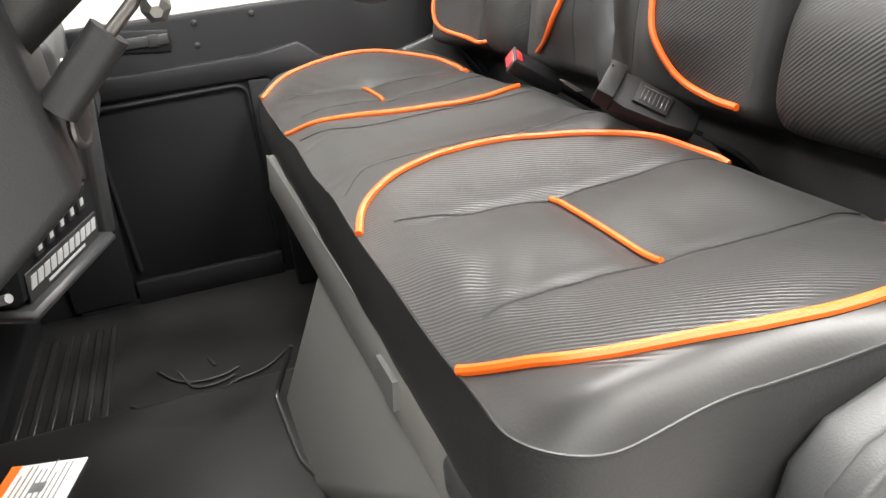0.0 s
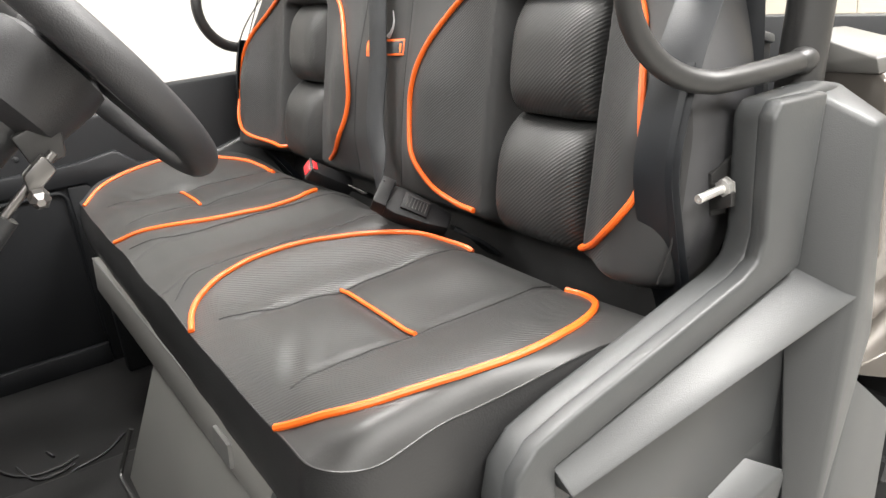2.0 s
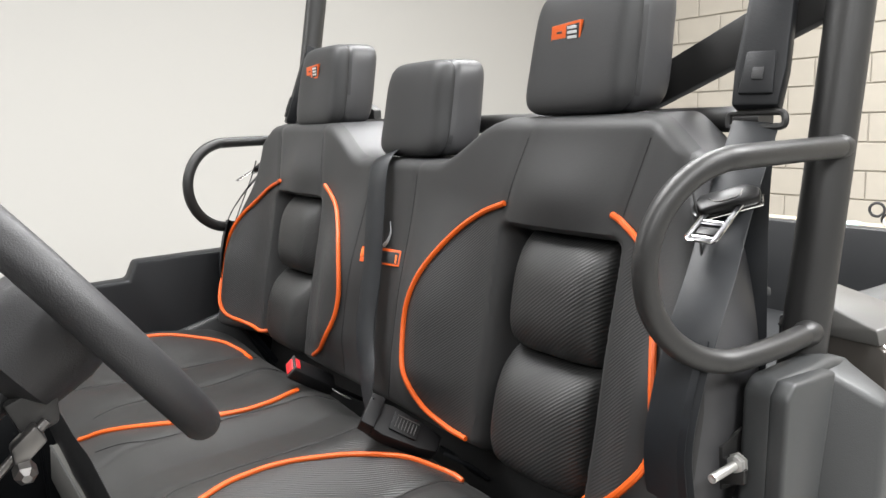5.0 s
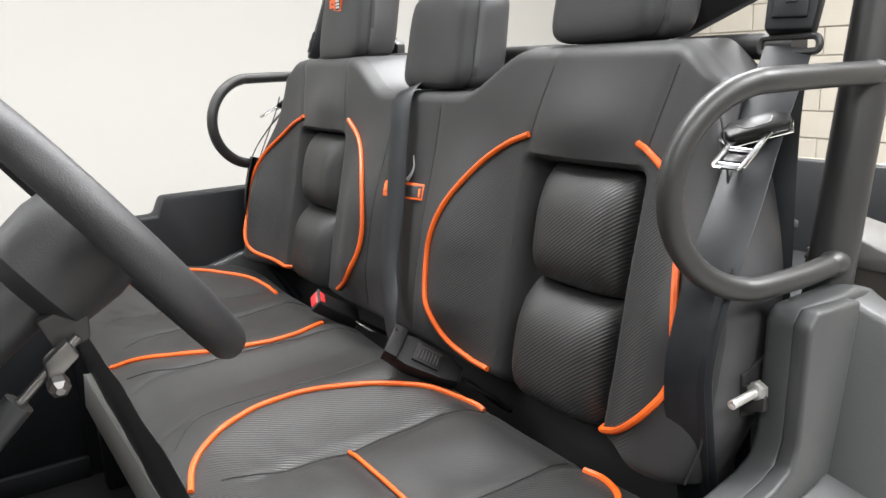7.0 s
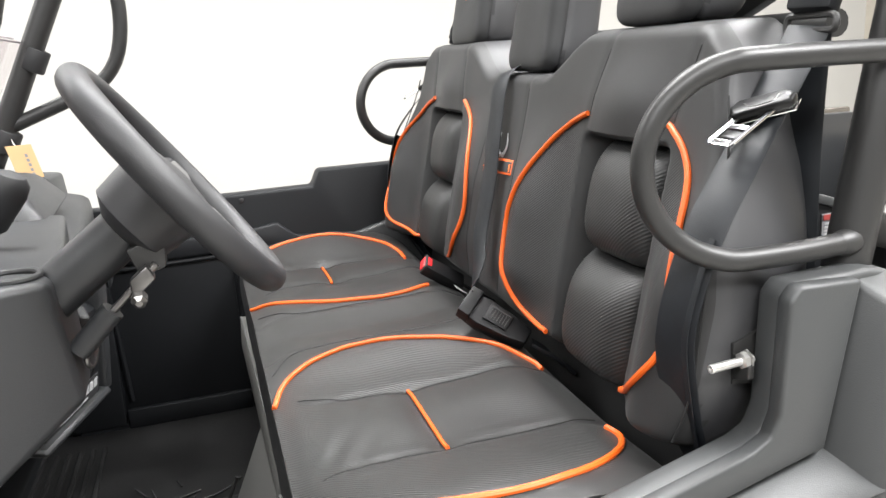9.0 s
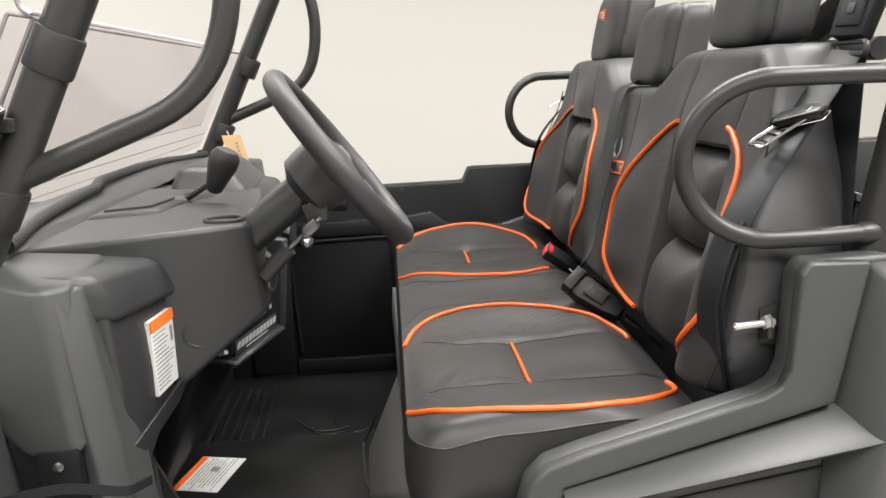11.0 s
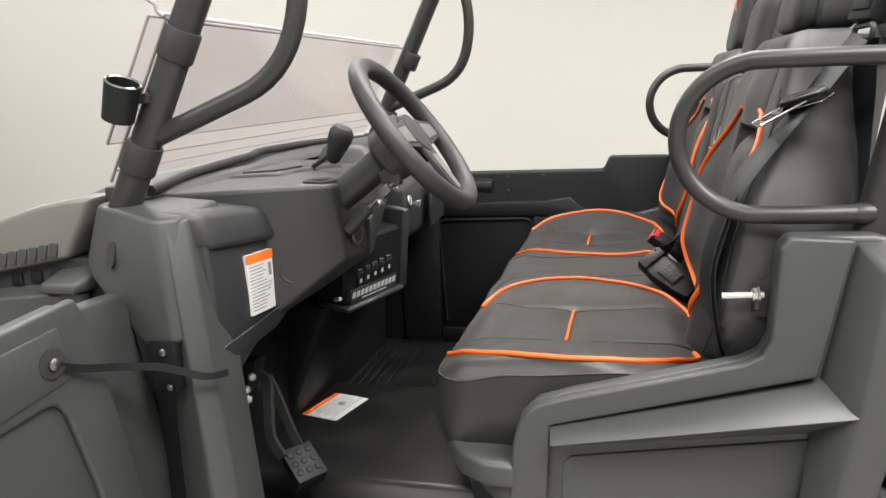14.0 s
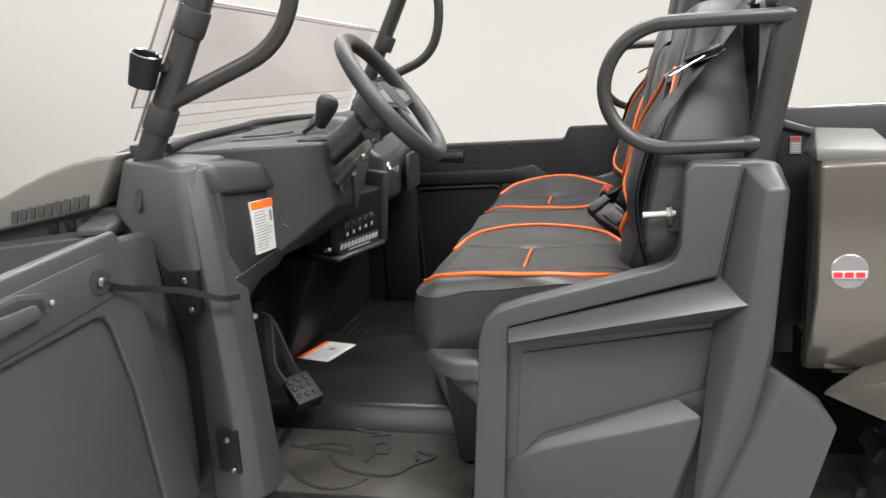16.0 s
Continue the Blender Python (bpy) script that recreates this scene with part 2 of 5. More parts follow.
def turned(profile, at, axis=(0, 0, 1), sides=32):
    """A turned body: (radius, height) pairs round an axis."""
    bm = bmesh.new()
    q = Vector((0, 0, 1)).rotation_difference(Vector(axis))
    rings = []
    for r, h in profile:
        rings.append([bm.verts.new(Vector(at) + q @ Vector((r * math.cos(2 * math.pi * j / sides), r * math.sin(2 * math.pi * j / sides), h))) for j in range(sides)])
    for a, b in zip(rings, rings[1:]):
        for j in range(sides):
            bm.faces.new((a[j], a[(j + 1) % sides], b[(j + 1) % sides], b[j]))
    bm.faces.new(rings[0][::-1])
    bm.faces.new(rings[-1])
    bmesh.ops.recalc_face_normals(bm, faces=bm.faces)
    return bm


def ring_bar(at, axis, radius, r, sides=48, tube_sides=14):
    bm = bmesh.new()
    q = Vector((0, 0, 1)).rotation_difference(Vector(axis))
    rings = []
    for i in range(sides):
        a = 2 * math.pi * i / sides
        rings.append([bm.verts.new(Vector(at) + q @ Vector(((radius + r * math.cos(b)) * math.cos(a), (radius + r * math.cos(b)) * math.sin(a), r * math.sin(b))))
                      for b in (2 * math.pi * j / tube_sides for j in range(tube_sides))])
    for i in range(sides):
        for j in range(tube_sides):
            bm.faces.new((rings[i][j], rings[(i + 1) % sides][j], rings[(i + 1) % sides][(j + 1) % tube_sides], rings[i][(j + 1) % tube_sides]))
    bmesh.ops.recalc_face_normals(bm, faces=bm.faces)
    return bm


def moved(bm, m):
    bmesh.ops.transform(bm, matrix=m, verts=bm.verts)
    return bm


def mirror(bm):
    """The same shape on the vehicle's other side."""
    bmesh.ops.transform(bm, matrix=Matrix.Diagonal((1, -1, 1, 1)), verts=bm.verts)
    bmesh.ops.reverse_faces(bm, faces=bm.faces)
    return bm


def grid(nu, nv, f):
    bm = bmesh.new()
    v = [[bm.verts.new(f(i / (nu - 1), j / (nv - 1))) for j in range(nv)] for i in range(nu)]
    for i in range(nu - 1):
        for j in range(nv - 1):
            bm.faces.new((v[i][j], v[i + 1][j], v[i + 1][j + 1], v[i][j + 1]))
    return bm


def step(a, b, x):
    t = max(0.0, min(1.0, (x - a) / (b - a)))
    return t * t * (3 - 2 * t)


# ---- the studio ----
ROOM = (-8.0, 5.3, -5.0, 4.0)
tagged(part("floor", box(ROOM[0] - 0.2, ROOM[1] + 0.2, ROOM[2] - 0.2, ROOM[3] + 0.2, -0.2, 0.0, 0), FLOORS, flat=True), "pale smooth studio floor", "floor", kind="structure")
tagged(part("ceiling", box(ROOM[0] - 0.2, ROOM[1] + 0.2, ROOM[2] - 0.2, ROOM[3] + 0.2, CEIL, CEIL + 0.2, 0), WALLW, flat=True), "plain white studio ceiling", "ceiling", kind="structure")
tagged(part("wall_north", box(ROOM[0], ROOM[1], ROOM[3], ROOM[3] + 0.2, 0, CEIL, 0), WALLW, flat=True), "smooth white studio backdrop wall", "wall", kind="structure")
# unseen wall, made grey so that less light bounces onto the near side
tagged(part("wall_south", box(ROOM[0], ROOM[1], ROOM[2] - 0.2, ROOM[2], 0, CEIL, 0), WALLG, flat=True), "unseen south wall, coloured grey to cut bounce light", "wall", kind="structure")
tagged(part("wall_west", box(ROOM[0] - 0.2, ROOM[0], ROOM[2], ROOM[3], 0, CEIL, 0), WALLW, flat=True), "plain white studio wall", "wall", kind="structure")
brick_wall = tagged(part("wall_east", box(ROOM[1], ROOM[1] + 0.2, ROOM[2], ROOM[3], 0, CEIL, 0), MORTAR, flat=True), "cream painted concrete block wall", "wall", kind="structure")
# assumed fixture over each lamp, none of them in view
fixture = thing("unseen_ceiling_light", "assumed white rectangular ceiling light panel, out of view", "ceiling light", (LAMPS[0][0], LAMPS[0][1], CEIL - 0.07), "ceiling lights")
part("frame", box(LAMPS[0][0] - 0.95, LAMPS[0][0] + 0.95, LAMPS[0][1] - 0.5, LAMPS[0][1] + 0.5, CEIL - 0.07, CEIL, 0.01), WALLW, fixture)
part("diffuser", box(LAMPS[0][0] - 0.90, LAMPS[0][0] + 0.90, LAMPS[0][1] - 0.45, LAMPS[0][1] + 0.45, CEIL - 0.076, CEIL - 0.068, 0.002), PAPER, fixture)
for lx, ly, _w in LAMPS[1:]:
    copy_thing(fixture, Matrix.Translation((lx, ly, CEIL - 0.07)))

# ---- the vehicle's body ----
car = thing("utility_vehicle", "dark grey open side-by-side utility vehicle", "vehicle")


def both(name, make, mat, parent, label=""):
    a = part(name, make(), mat, parent, label)
    return a, part(name, mirror(make()), mat, parent, label)


# wheels, hidden but for the rear tyre beside the bed
def wheel(cx, side):
    cy = side * 0.60
    w = part("wheel", turned([(0.05, -0.09), (0.17, -0.09), (0.175, -0.06), (0.175, 0.06), (0.17, 0.09), (0.05, 0.09)], (cx, cy, 0.32), (0, 1, 0)), TUBE, car)
    part("tyre", turned([(0.18, -0.11), (0.26, -0.125), (0.295, -0.11), (0.305, -0.06), (0.308, 0), (0.305, 0.06), (0.295, 0.11), (0.26, 0.125), (0.18, 0.11)], (cx, cy, 0.32), (0, 1, 0), 40), RUBBER, w, "black knobbly rubber tyre")
    for k in range(22):
        for s in (-1, 1):
            ob = new("tread_block", LUG)
            ob.parent = w
            ob.matrix_basis = Matrix.Translation((cx, cy + s * 0.062, 0.32)) @ Matrix.Rotation(2 * math.pi * k / 22 + s * 0.07, 4, "Y")


_lug = hull([(x, y, z) for x in (-0.018, 0.018) for y in (-0.05, 0.05) for z in (0.295, 0.32)], 0.004, 1)
LUG = bpy.data.meshes.new("tread_block")
_lug.to_mesh(LUG)
_lug.free()
LUG.materials.append(RUBBER)
for cx in (1.13, -1.0):
    for side in (-1, 1):
        wheel(cx, side)

part("chassis", box(-1.15, 1.85, -0.36, 0.36, 0.27, 0.36, 0.01), TUBE, car)
for cx in (1.13, -1.0):
    part("axle", tube([(cx, -0.55, 0.32), (cx, 0.55, 0.32)], 0.035), TUBE, car)

# floor pan with a raised middle and ribbed edges
floor_pan = part("floor_pan", box(-0.62, 0.52, -0.70, 0.75, 0.345, 0.385, 0.006), FLOORP, car, "scuffed black plastic floor liner")
foot_mat = part("foot_mat", box(-0.53, 0.09, -0.69, -0.405, 0.383, 0.3885, 0.002), DUSTY, floor_pan, "dusty black foot mat")
part("floor_hump", hull([(-0.60, -0.36, 0.44), (0.0, -0.36, 0.44), (-0.60, 0.16, 0.44), (0.0, 0.16, 0.44), (-0.60, -0.40, 0.38), (0.02, -0.40, 0.38), (-0.60, 0.20, 0.38), (0.02, 0.20, 0.38)], 0.012), FLOORP, car)
for k in range(7):
    part("floor_rib", box(-0.56 + 0.028 * k, -0.548 + 0.028 * k, 0.16, 0.60, 0.384, 0.392, 0.002, 1), FLOORP, floor_pan)
part("firewall", hull([(-0.53, -0.66, 0.38), (-0.53, 0.66, 0.38), (-0.62, -0.68, 0.38), (-0.62, 0.68, 0.38), (-0.50, -0.68, 0.95), (-0.50, 0.68, 0.95), (-0.62, -0.68, 0.95), (-0.62, 0.68, 0.95)], 0.01), INNER, car)

# seat base: sloping front panel under a rail with a coloured-in edge highlight
part("seat_base", hull([(-0.115, 0.075, 0.40), (-0.108, -0.10, 0.40), (0.06, -0.53, 0.40), (0.5, -0.53, 0.40), (0.5, 0.075, 0.40), (-0.012, 0.062, 0.645), (-0.006, -0.50, 0.645), (0.02, -0.54, 0.645), (0.5, -0.54, 0.645), (0.5, 0.062, 0.645)], 0.008), BASEP, car, "sloping grey seat base panel")
# black cap that puts the recess's shade onto the base's end
part("base_end_dark_cap", hull([(0.045, -0.525, 0.40), (0.5, -0.525, 0.40), (0.014, -0.535, 0.643), (0.5, -0.535, 0.643), (0.045, -0.55, 0.40), (0.5, -0.55, 0.40), (0.018, -0.555, 0.643), (0.5, -0.555, 0.643)], 0.004), INNER, car)
part("base_flange", tube(bent([(-0.075, 0.079, 0.52), (-0.112, 0.079, 0.442), (-0.102, -0.10, 0.442), (0.035, -0.50, 0.442)], 0.02), 0.004, 8), TUBE, car)
# black panel added to give the shade in the open space under the seat
part("under_seat_dark_panel", box(0.20, 0.23, 0.075, 0.66, 0.385, 0.66, 0.006), INNER, car, "added black panel for the dark of the open space under the seat")
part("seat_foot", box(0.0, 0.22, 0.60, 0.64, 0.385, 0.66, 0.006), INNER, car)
rail = part("seat_rail", hull([(-0.024, 0.49, 0.712), (-0.002, -0.555, 0.704), (-0.006, 0.49, 0.712), (0.016, -0.555, 0.704), (-0.030, 0.49, 0.640), (-0.010, -0.545, 0.636), (0.03, 0.49, 0.640), (0.05, -0.545, 0.636)], 0.004), RAIL, car, "grey painted steel seat rail")
# lighter tube stands for the highlight along the rail's upper edge
part("rail_edge_highlight", tube([(-0.0225, 0.488, 0.7105), (-0.0005, -0.553, 0.7025)], 0.0026, 8), SPOKEG, rail, "upper edge with its highlight as a lighter colour")
part("rail_label", hull([(-0.0068 - 0.10 * (0.704 - z) + 0.021 * (y + 0.555) * -1 + k, y, z) for y in (-0.36, -0.30) for z in (0.652, 0.684) for k in (-0.0012, 0.006)], 0), SPOKEG, car)
SILL = [(-0.014, -0.50), (-0.008, -0.59), (0.008, -0.645), (0.046, -0.712), (0.088, -0.742), (0.135, -0.747), (0.135, -0.50)]
part("seat_sill", slab(SILL, 0.660, 0.701, "z", 0.010, 4), BODY, car)
part("sill_bracket", hull([(x + 0.02 * (x < 0.1), y * 0.985, 0.664) for x, y in SILL[1:]] + [(0.08, -0.690, 0.625), (0.135, -0.732, 0.60), (0.135, -0.55, 0.58), (0.05, -0.56, 0.61)], 0.010, 3), BODY, car)

# side panels beside the seat
SIDE = [(0.105, 0.38), (0.133, 0.738), (0.143, 0.772), (0.168, 0.796), (0.217, 0.812), (0.335, 0.842), (0.447, 0.872), (0.470, 0.884), (0.480, 0.909), (0.486, 1.031), (0.498, 1.046), (0.600, 1.048), (0.632, 1.040), (0.650, 0.995), (0.632, 0.712), (0.585, 0.62), (0.49, 0.38)]


def side_shell():
    return slab(SIDE, -0.728, -0.690, "y", 0.008, 3)


def side_frame():
    return slab([(0.105, 0.38), (0.133, 0.738), (0.143, 0.772), (0.168, 0.796), (0.217, 0.812), (0.335, 0.842), (0.447, 0.872), (0.470, 0.884), (0.480, 0.909), (0.486, 1.031), (0.498, 1.046), (0.575, 1.043), (0.541, 0.858), (0.188, 0.766), (0.165, 0.38)], -0.742, -0.720, "y", 0.005, 3)


def side_ledge():
    return hull([(0.186, -0.735, 0.766), (0.541, -0.722, 0.858), (0.188, -0.762, 0.744), (0.583, -0.786, 0.822), (0.20, -0.722, 0.728), (0.57, -0.722, 0.775), (0.59, -0.722, 0.85)], 0.003)


def side_ledge_low():
    return hull([(0.168, -0.722, 0.505), (0.24, -0.722, 0.553), (0.47, -0.722, 0.640), (0.17, -0.730, 0.495), (0.245, -0.743, 0.532), (0.52, -0.754, 0.612), (0.25, -0.722, 0.36), (0.47, -0.722, 0.36), (0.24, -0.740, 0.36), (0.44, -0.742, 0.36)], 0.004)


def side_rib():
    return hull([(0.575, -0.722, 1.042), (0.625, -0.722, 1.044), (0.606, -0.778, 1.006), (0.634, -0.776, 1.008), (0.541, -0.722, 0.855), (0.583, -0.786, 0.822), (0.622, -0.784, 0.78), (0.645, -0.722, 0.99), (0.632, -0.722, 0.712), (0.57, -0.722, 0.60), (0.535, -0.785, 0.56), (0.49, -0.775, 0.36), (0.56, -0.722, 0.36)], 0.006)


def rear_guard():
    return hull([(0.60, -0.70, 0.70), (0.652, -0.75, 0.684), (0.73, -0.76, 0.605), (0.664, -0.78, 0.40), (0.52, -0.78, 0.40), (0.60, -0.64, 0.70), (0.73, -0.64, 0.605), (0.664, -0.64, 0.40), (0.52, -0.64, 0.40)], 0.006)


for make, nm in ((side_shell, "side_panel"), (side_ledge, "side_ledge"), (side_ledge_low, "side_step"), (side_frame, "side_frame"), (side_rib, "side_rib"), (rear_guard, "rear_guard")):
    both(nm, make, BODY, car, "moulded dark grey plastic panel")

def side_inset():
    return slab([(0.192, 0.50), (0.206, 0.706), (0.215, 0.716), (0.535, 0.766), (0.545, 0.758), (0.520, 0.655), (0.24, 0.56)], -0.7315, -0.724, "y", 0.003, 2)


both("side_inset", side_inset, BODY, car)

# passenger door, closed, seen from inside
far_door = part("passenger_door", slab([(-0.480, 0.374), (-0.480, 0.967), (0.207, 0.972), (0.226, 1.013), (0.541, 1.013), (0.541, 0.374)], 0.710, 0.770, "y", 0.008), INNER, car, "closed black plastic passenger door")
part("door_band", slab([(-0.470, 0.826), (-0.470, 0.869), (0.015, 0.875), (0.103, 0.888), (0.149, 0.849), (0.314, 0.833), (0.314, 0.787), (0.046, 0.787), (0.025, 0.826)], 0.693, 0.715, "y", 0.006), INNER, far_door)
part("pocket_side", slab([(-0.470, 0.395), (-0.470, 0.826), (-0.330, 0.826), (-0.341, 0.395)], 0.695, 0.715, "y", 0.006), INNER, far_door)
part("pocket_side", slab([(-0.016, 0.395), (-0.016, 0.826), (0.314, 0.807), (0.314, 0.395)], 0.695, 0.715, "y", 0.006), INNER, far_door)
part("pocket_rim", slab([(-0.336, 0.374), (-0.336, 0.436), (-0.016, 0.436), (-0.016, 0.374)], 0.695, 0.715, "y", 0.006), INNER, far_door)
latch = part("latch_plate", slab([(-0.248, 0.912), (-0.243, 0.957), (-0.148, 0.946), (-0.150, 0.903)], 0.703, 0.713, "y", 0.004), INNER, far_door)
part("latch_lever", box(-0.238, -0.150, 0.697, 0.707, 0.919, 0.940, 0.003), DASH, latch)
part("latch_well", box(-0.190, -0.170, 0.696, 0.702, 0.917, 0.942, 0.002), RUBBER, latch)

for x, z in ((-0.095, 0.952), (-0.098, 0.908), (-0.262, 0.930), (0.02, 0.955)):
    part("screw", turned([(0.004, 0.0), (0.006, 0.001), (0.0055, 0.004), (0.002, 0.005)], (x, 0.7095, z), (0, -1, 0), 12), DASH, far_door)
# shallow frame line round the pocket
part("pocket_bead", tube(bent([(-0.318, 0.703, 0.46), (-0.335, 0.703, 0.812), (-0.02, 0.703, 0.818), (-0.015, 0.703, 0.46)], 0.03), 0.006, 8), INNER, far_door)

# cab posts at the front, each with its moulded cover
def post_cover():
    return hull([(-0.576, -0.58, 1.090), (-0.576, -0.672, 1.082), (-0.470, -0.728, 1.076), (-0.418, -0.750, 1.070), (-0.390, -0.722, 1.070), (-0.400, -0.58, 1.076), (-0.600, -0.58, 0.95), (-0.596, -0.690, 0.985), (-0.552, -0.735, 0.972), (-0.394, -0.765, 0.872), (-0.376, -0.735, 0.880), (-0.38, -0.58, 0.88), (-0.455, -0.756, 0.868)], 0.009, 3)


def post_leg():
    return hull([(-0.408, -0.742, 1.062), (-0.384, -0.712, 1.064), (-0.45, -0.70, 1.06), (-0.45, -0.62, 1.06), (-0.384, -0.62, 1.062), (-0.378, -0.758, 0.86), (-0.356, -0.728, 0.86), (-0.352, -0.762, 0.60), (-0.330, -0.730, 0.60), (-0.350, -0.765, 0.40), (-0.318, -0.737, 0.40), (-0.44, -0.72, 0.37), (-0.44, -0.62, 0.37), (-0.318, -0.64, 0.37)], 0.008, 3)


part("post_cover", post_cover(), BODY, car)
part("post_leg", post_leg(), BODY, car)
part("post_cover", mirror(post_cover()), BODY, car)
part("kick_panel", box(-0.62, -0.345, 0.712, 0.76, 0.38, 1.0, 0.01), INNER, car)
part("kick_panel", box(-0.62, -0.42, -0.70, -0.64, 0.37, 0.95, 0.01), INNER, car)
part("sill", hull([(-0.46, -0.74, 0.366), (0.14, -0.74, 0.366), (-0.46, -0.69, 0.376), (0.14, -0.69, 0.376), (-0.46, -0.72, 0.30), (0.14, -0.72, 0.30), (-0.46, -0.64, 0.30), (0.14, -0.64, 0.30)], 0.01), BODY, car)
part("sill", box(-0.46, 0.52, 0.70, 0.77, 0.30, 0.40, 0.01), INNER, car)


HOOD_LINE = [(-0.586, 1.094), (-0.639, 1.090), (-0.696, 1.080), (-0.755, 1.063), (-0.816, 1.040), (-0.880, 1.012), (-1.00, 0.955), (-1.10, 0.895)]


def hood_side():
    return slab(HOOD_LINE + [(-1.14, 0.86), (-0.895, 0.941), (-0.774, 0.963), (-0.648, 0.986)], -0.672, -0.36, "y", 0.012, 4)


both("hood_side", hood_side, HOOD, car, "satin grey hood side panel")
part("hood", slab([(-0.59, 1.068)] + [(x, z - 0.026 - 0.16 * max(0, -0.64 - x)) for x, z in HOOD_LINE[1:]] + [(-1.16, 0.80), (-0.70, 0.90)], -0.38, 0.38, "y", 0.01), HOOD, car, "satin grey hood")
both("hood_vent", lambda: box(-1.10, -0.60, -0.655, -0.50, 0.86, 0.985, 0.004), RUBBER, car)
for k in range(3):
    part("vent_bar", box(-0.700 - 0.042 * k, -0.676 - 0.042 * k, -0.659, -0.650, 0.945 - 0.006 * k, 0.968 - 0.006 * k, 0.002), INNER, car)
both("front_fender", lambda: hull([(-0.60, -0.62, 0.950), (-0.585, -0.725, 0.945), (-0.60, -0.60, 0.80), (-0.95, -0.735, 0.91), (-1.25, -0.68, 0.82), (-1.25, -0.40, 0.82), (-1.25, -0.68, 0.70), (-0.60, -0.71, 0.78), (-0.60, -0.40, 0.94), (-0.95, -0.40, 0.92)], 0.014, 3), BODY, car)
both("fender_lip", lambda: hull([(-0.675, -0.66, 0.968), (-0.56, -0.66, 0.985), (-0.66, -0.735, 0.958), (-0.585, -0.742, 0.962), (-0.675, -0.66, 0.945), (-0.56, -0.66, 0.945), (-0.66, -0.735, 0.94), (-0.585, -0.742, 0.94)], 0.010, 3), BODY, car)

# driver's door, swung open
HINGE = Matrix.Translation((-0.479, -0.765, 0)) @ Matrix.Rotation(math.atan2(-0.975, -0.05), 4, "Z")
# local: x outward along the door, y towards the cab's inside face, z up
door = part("driver_door", moved(slab([(-0.02, 0.40), (0.065, 0.779), (0.105, 0.948), (0.122, 0.972), (0.62, 0.935), (0.70, 0.88), (0.70, 0.40)], -0.03, 0.010, "y", 0.006), HINGE), BODY, car, "opened dark grey plastic door")
part("door_flank", moved(slab([(-0.09, 0.40), (-0.065, 0.72), (-0.02, 0.93), (0.0, 0.955), (0.16, 0.962), (0.10, 0.40)], -0.032, -0.004, "y", 0.008, 3), HINGE), BODY, door)
part("door_rim", moved(slab([(-0.025, 0.40), (0.060, 0.779), (0.101, 0.951), (0.118, 0.981), (0.62, 0.945), (0.62, 0.808), (0.405, 0.834), (0.190, 0.847), (0.172, 0.841), (0.160, 0.822), (0.122, 0.692), (0.088, 0.458), (0.083, 0.40)], 0.004, 0.021, "y", 0.006, 3), HINGE), BODY, door)
part("door_band", moved(slab([(0.147, 0.873), (0.161, 0.952), (0.266, 0.944), (0.60, 0.916), (0.60, 0.824), (0.402, 0.847), (0.287, 0.858)], 0.018, 0.0255, "y", 0.003), HINGE), BODY, door)

# dashboard: middle block, driver's end pod and passenger half
dash = part("dashboard", hull([(-0.60, -0.62, 1.085), (-0.255, -0.490, 1.088), (-0.228, -0.470, 1.086), (-0.232, -0.35, 1.082), (-0.29, -0.10, 1.07), (-0.30, 0.13, 1.06), (-0.60, 0.13, 1.085),
    (-0.212, -0.464, 0.945), (-0.222, -0.36, 0.93), (-0.352, -0.512, 0.838), (-0.52, -0.56, 0.80), (-0.405, -0.10, 0.800), (-0.335, 0.05, 0.845), (-0.50, 0.10, 0.78), (-0.60, 0.13, 0.78), (-0.58, -0.60, 0.80)], 0.014, 3), DASH, car, "moulded black plastic dashboard")
pod = part("end_pod", hull([(-0.50, -0.700, 1.040), (-0.366, -0.695, 1.030), (-0.346, -0.500, 1.020), (-0.50, -0.50, 1.04), (-0.360, -0.690, 0.92), (-0.3445, -0.500, 0.90), (-0.368, -0.690, 0.80), (-0.352, -0.500, 0.846), (-0.372, -0.690, 0.745), (-0.40, -0.62, 0.742), (-0.44, -0.50, 0.78), (-0.50, -0.70, 0.75), (-0.50, -0.50, 0.79)], 0.008, 3), DASH, car)
part("pod_brow", hull([(-0.50, -0.705, 1.076), (-0.400, -0.714, 1.074), (-0.374, -0.694, 1.070), (-0.346, -0.510, 1.050), (-0.365, -0.490, 1.054), (-0.50, -0.50, 1.076), (-0.398, -0.712, 1.022), (-0.352, -0.690, 1.010), (-0.328, -0.510, 0.996), (-0.35, -0.492, 0.998), (-0.50, -0.50, 1.0), (-0.50, -0.705, 1.0)], 0.012, 4), DASH, pod)
part("pod_lip", hull([(-0.358, -0.692, 0.842), (-0.338, -0.505, 0.862), (-0.330, -0.462, 0.872), (-0.372, -0.692, 0.832), (-0.345, -0.462, 0.84), (-0.366, -0.692, 0.800), (-0.350, -0.500, 0.820), (-0.400, -0.62, 0.80), (-0.400, -0.48, 0.83)], 0.009, 3), DASH, pod)
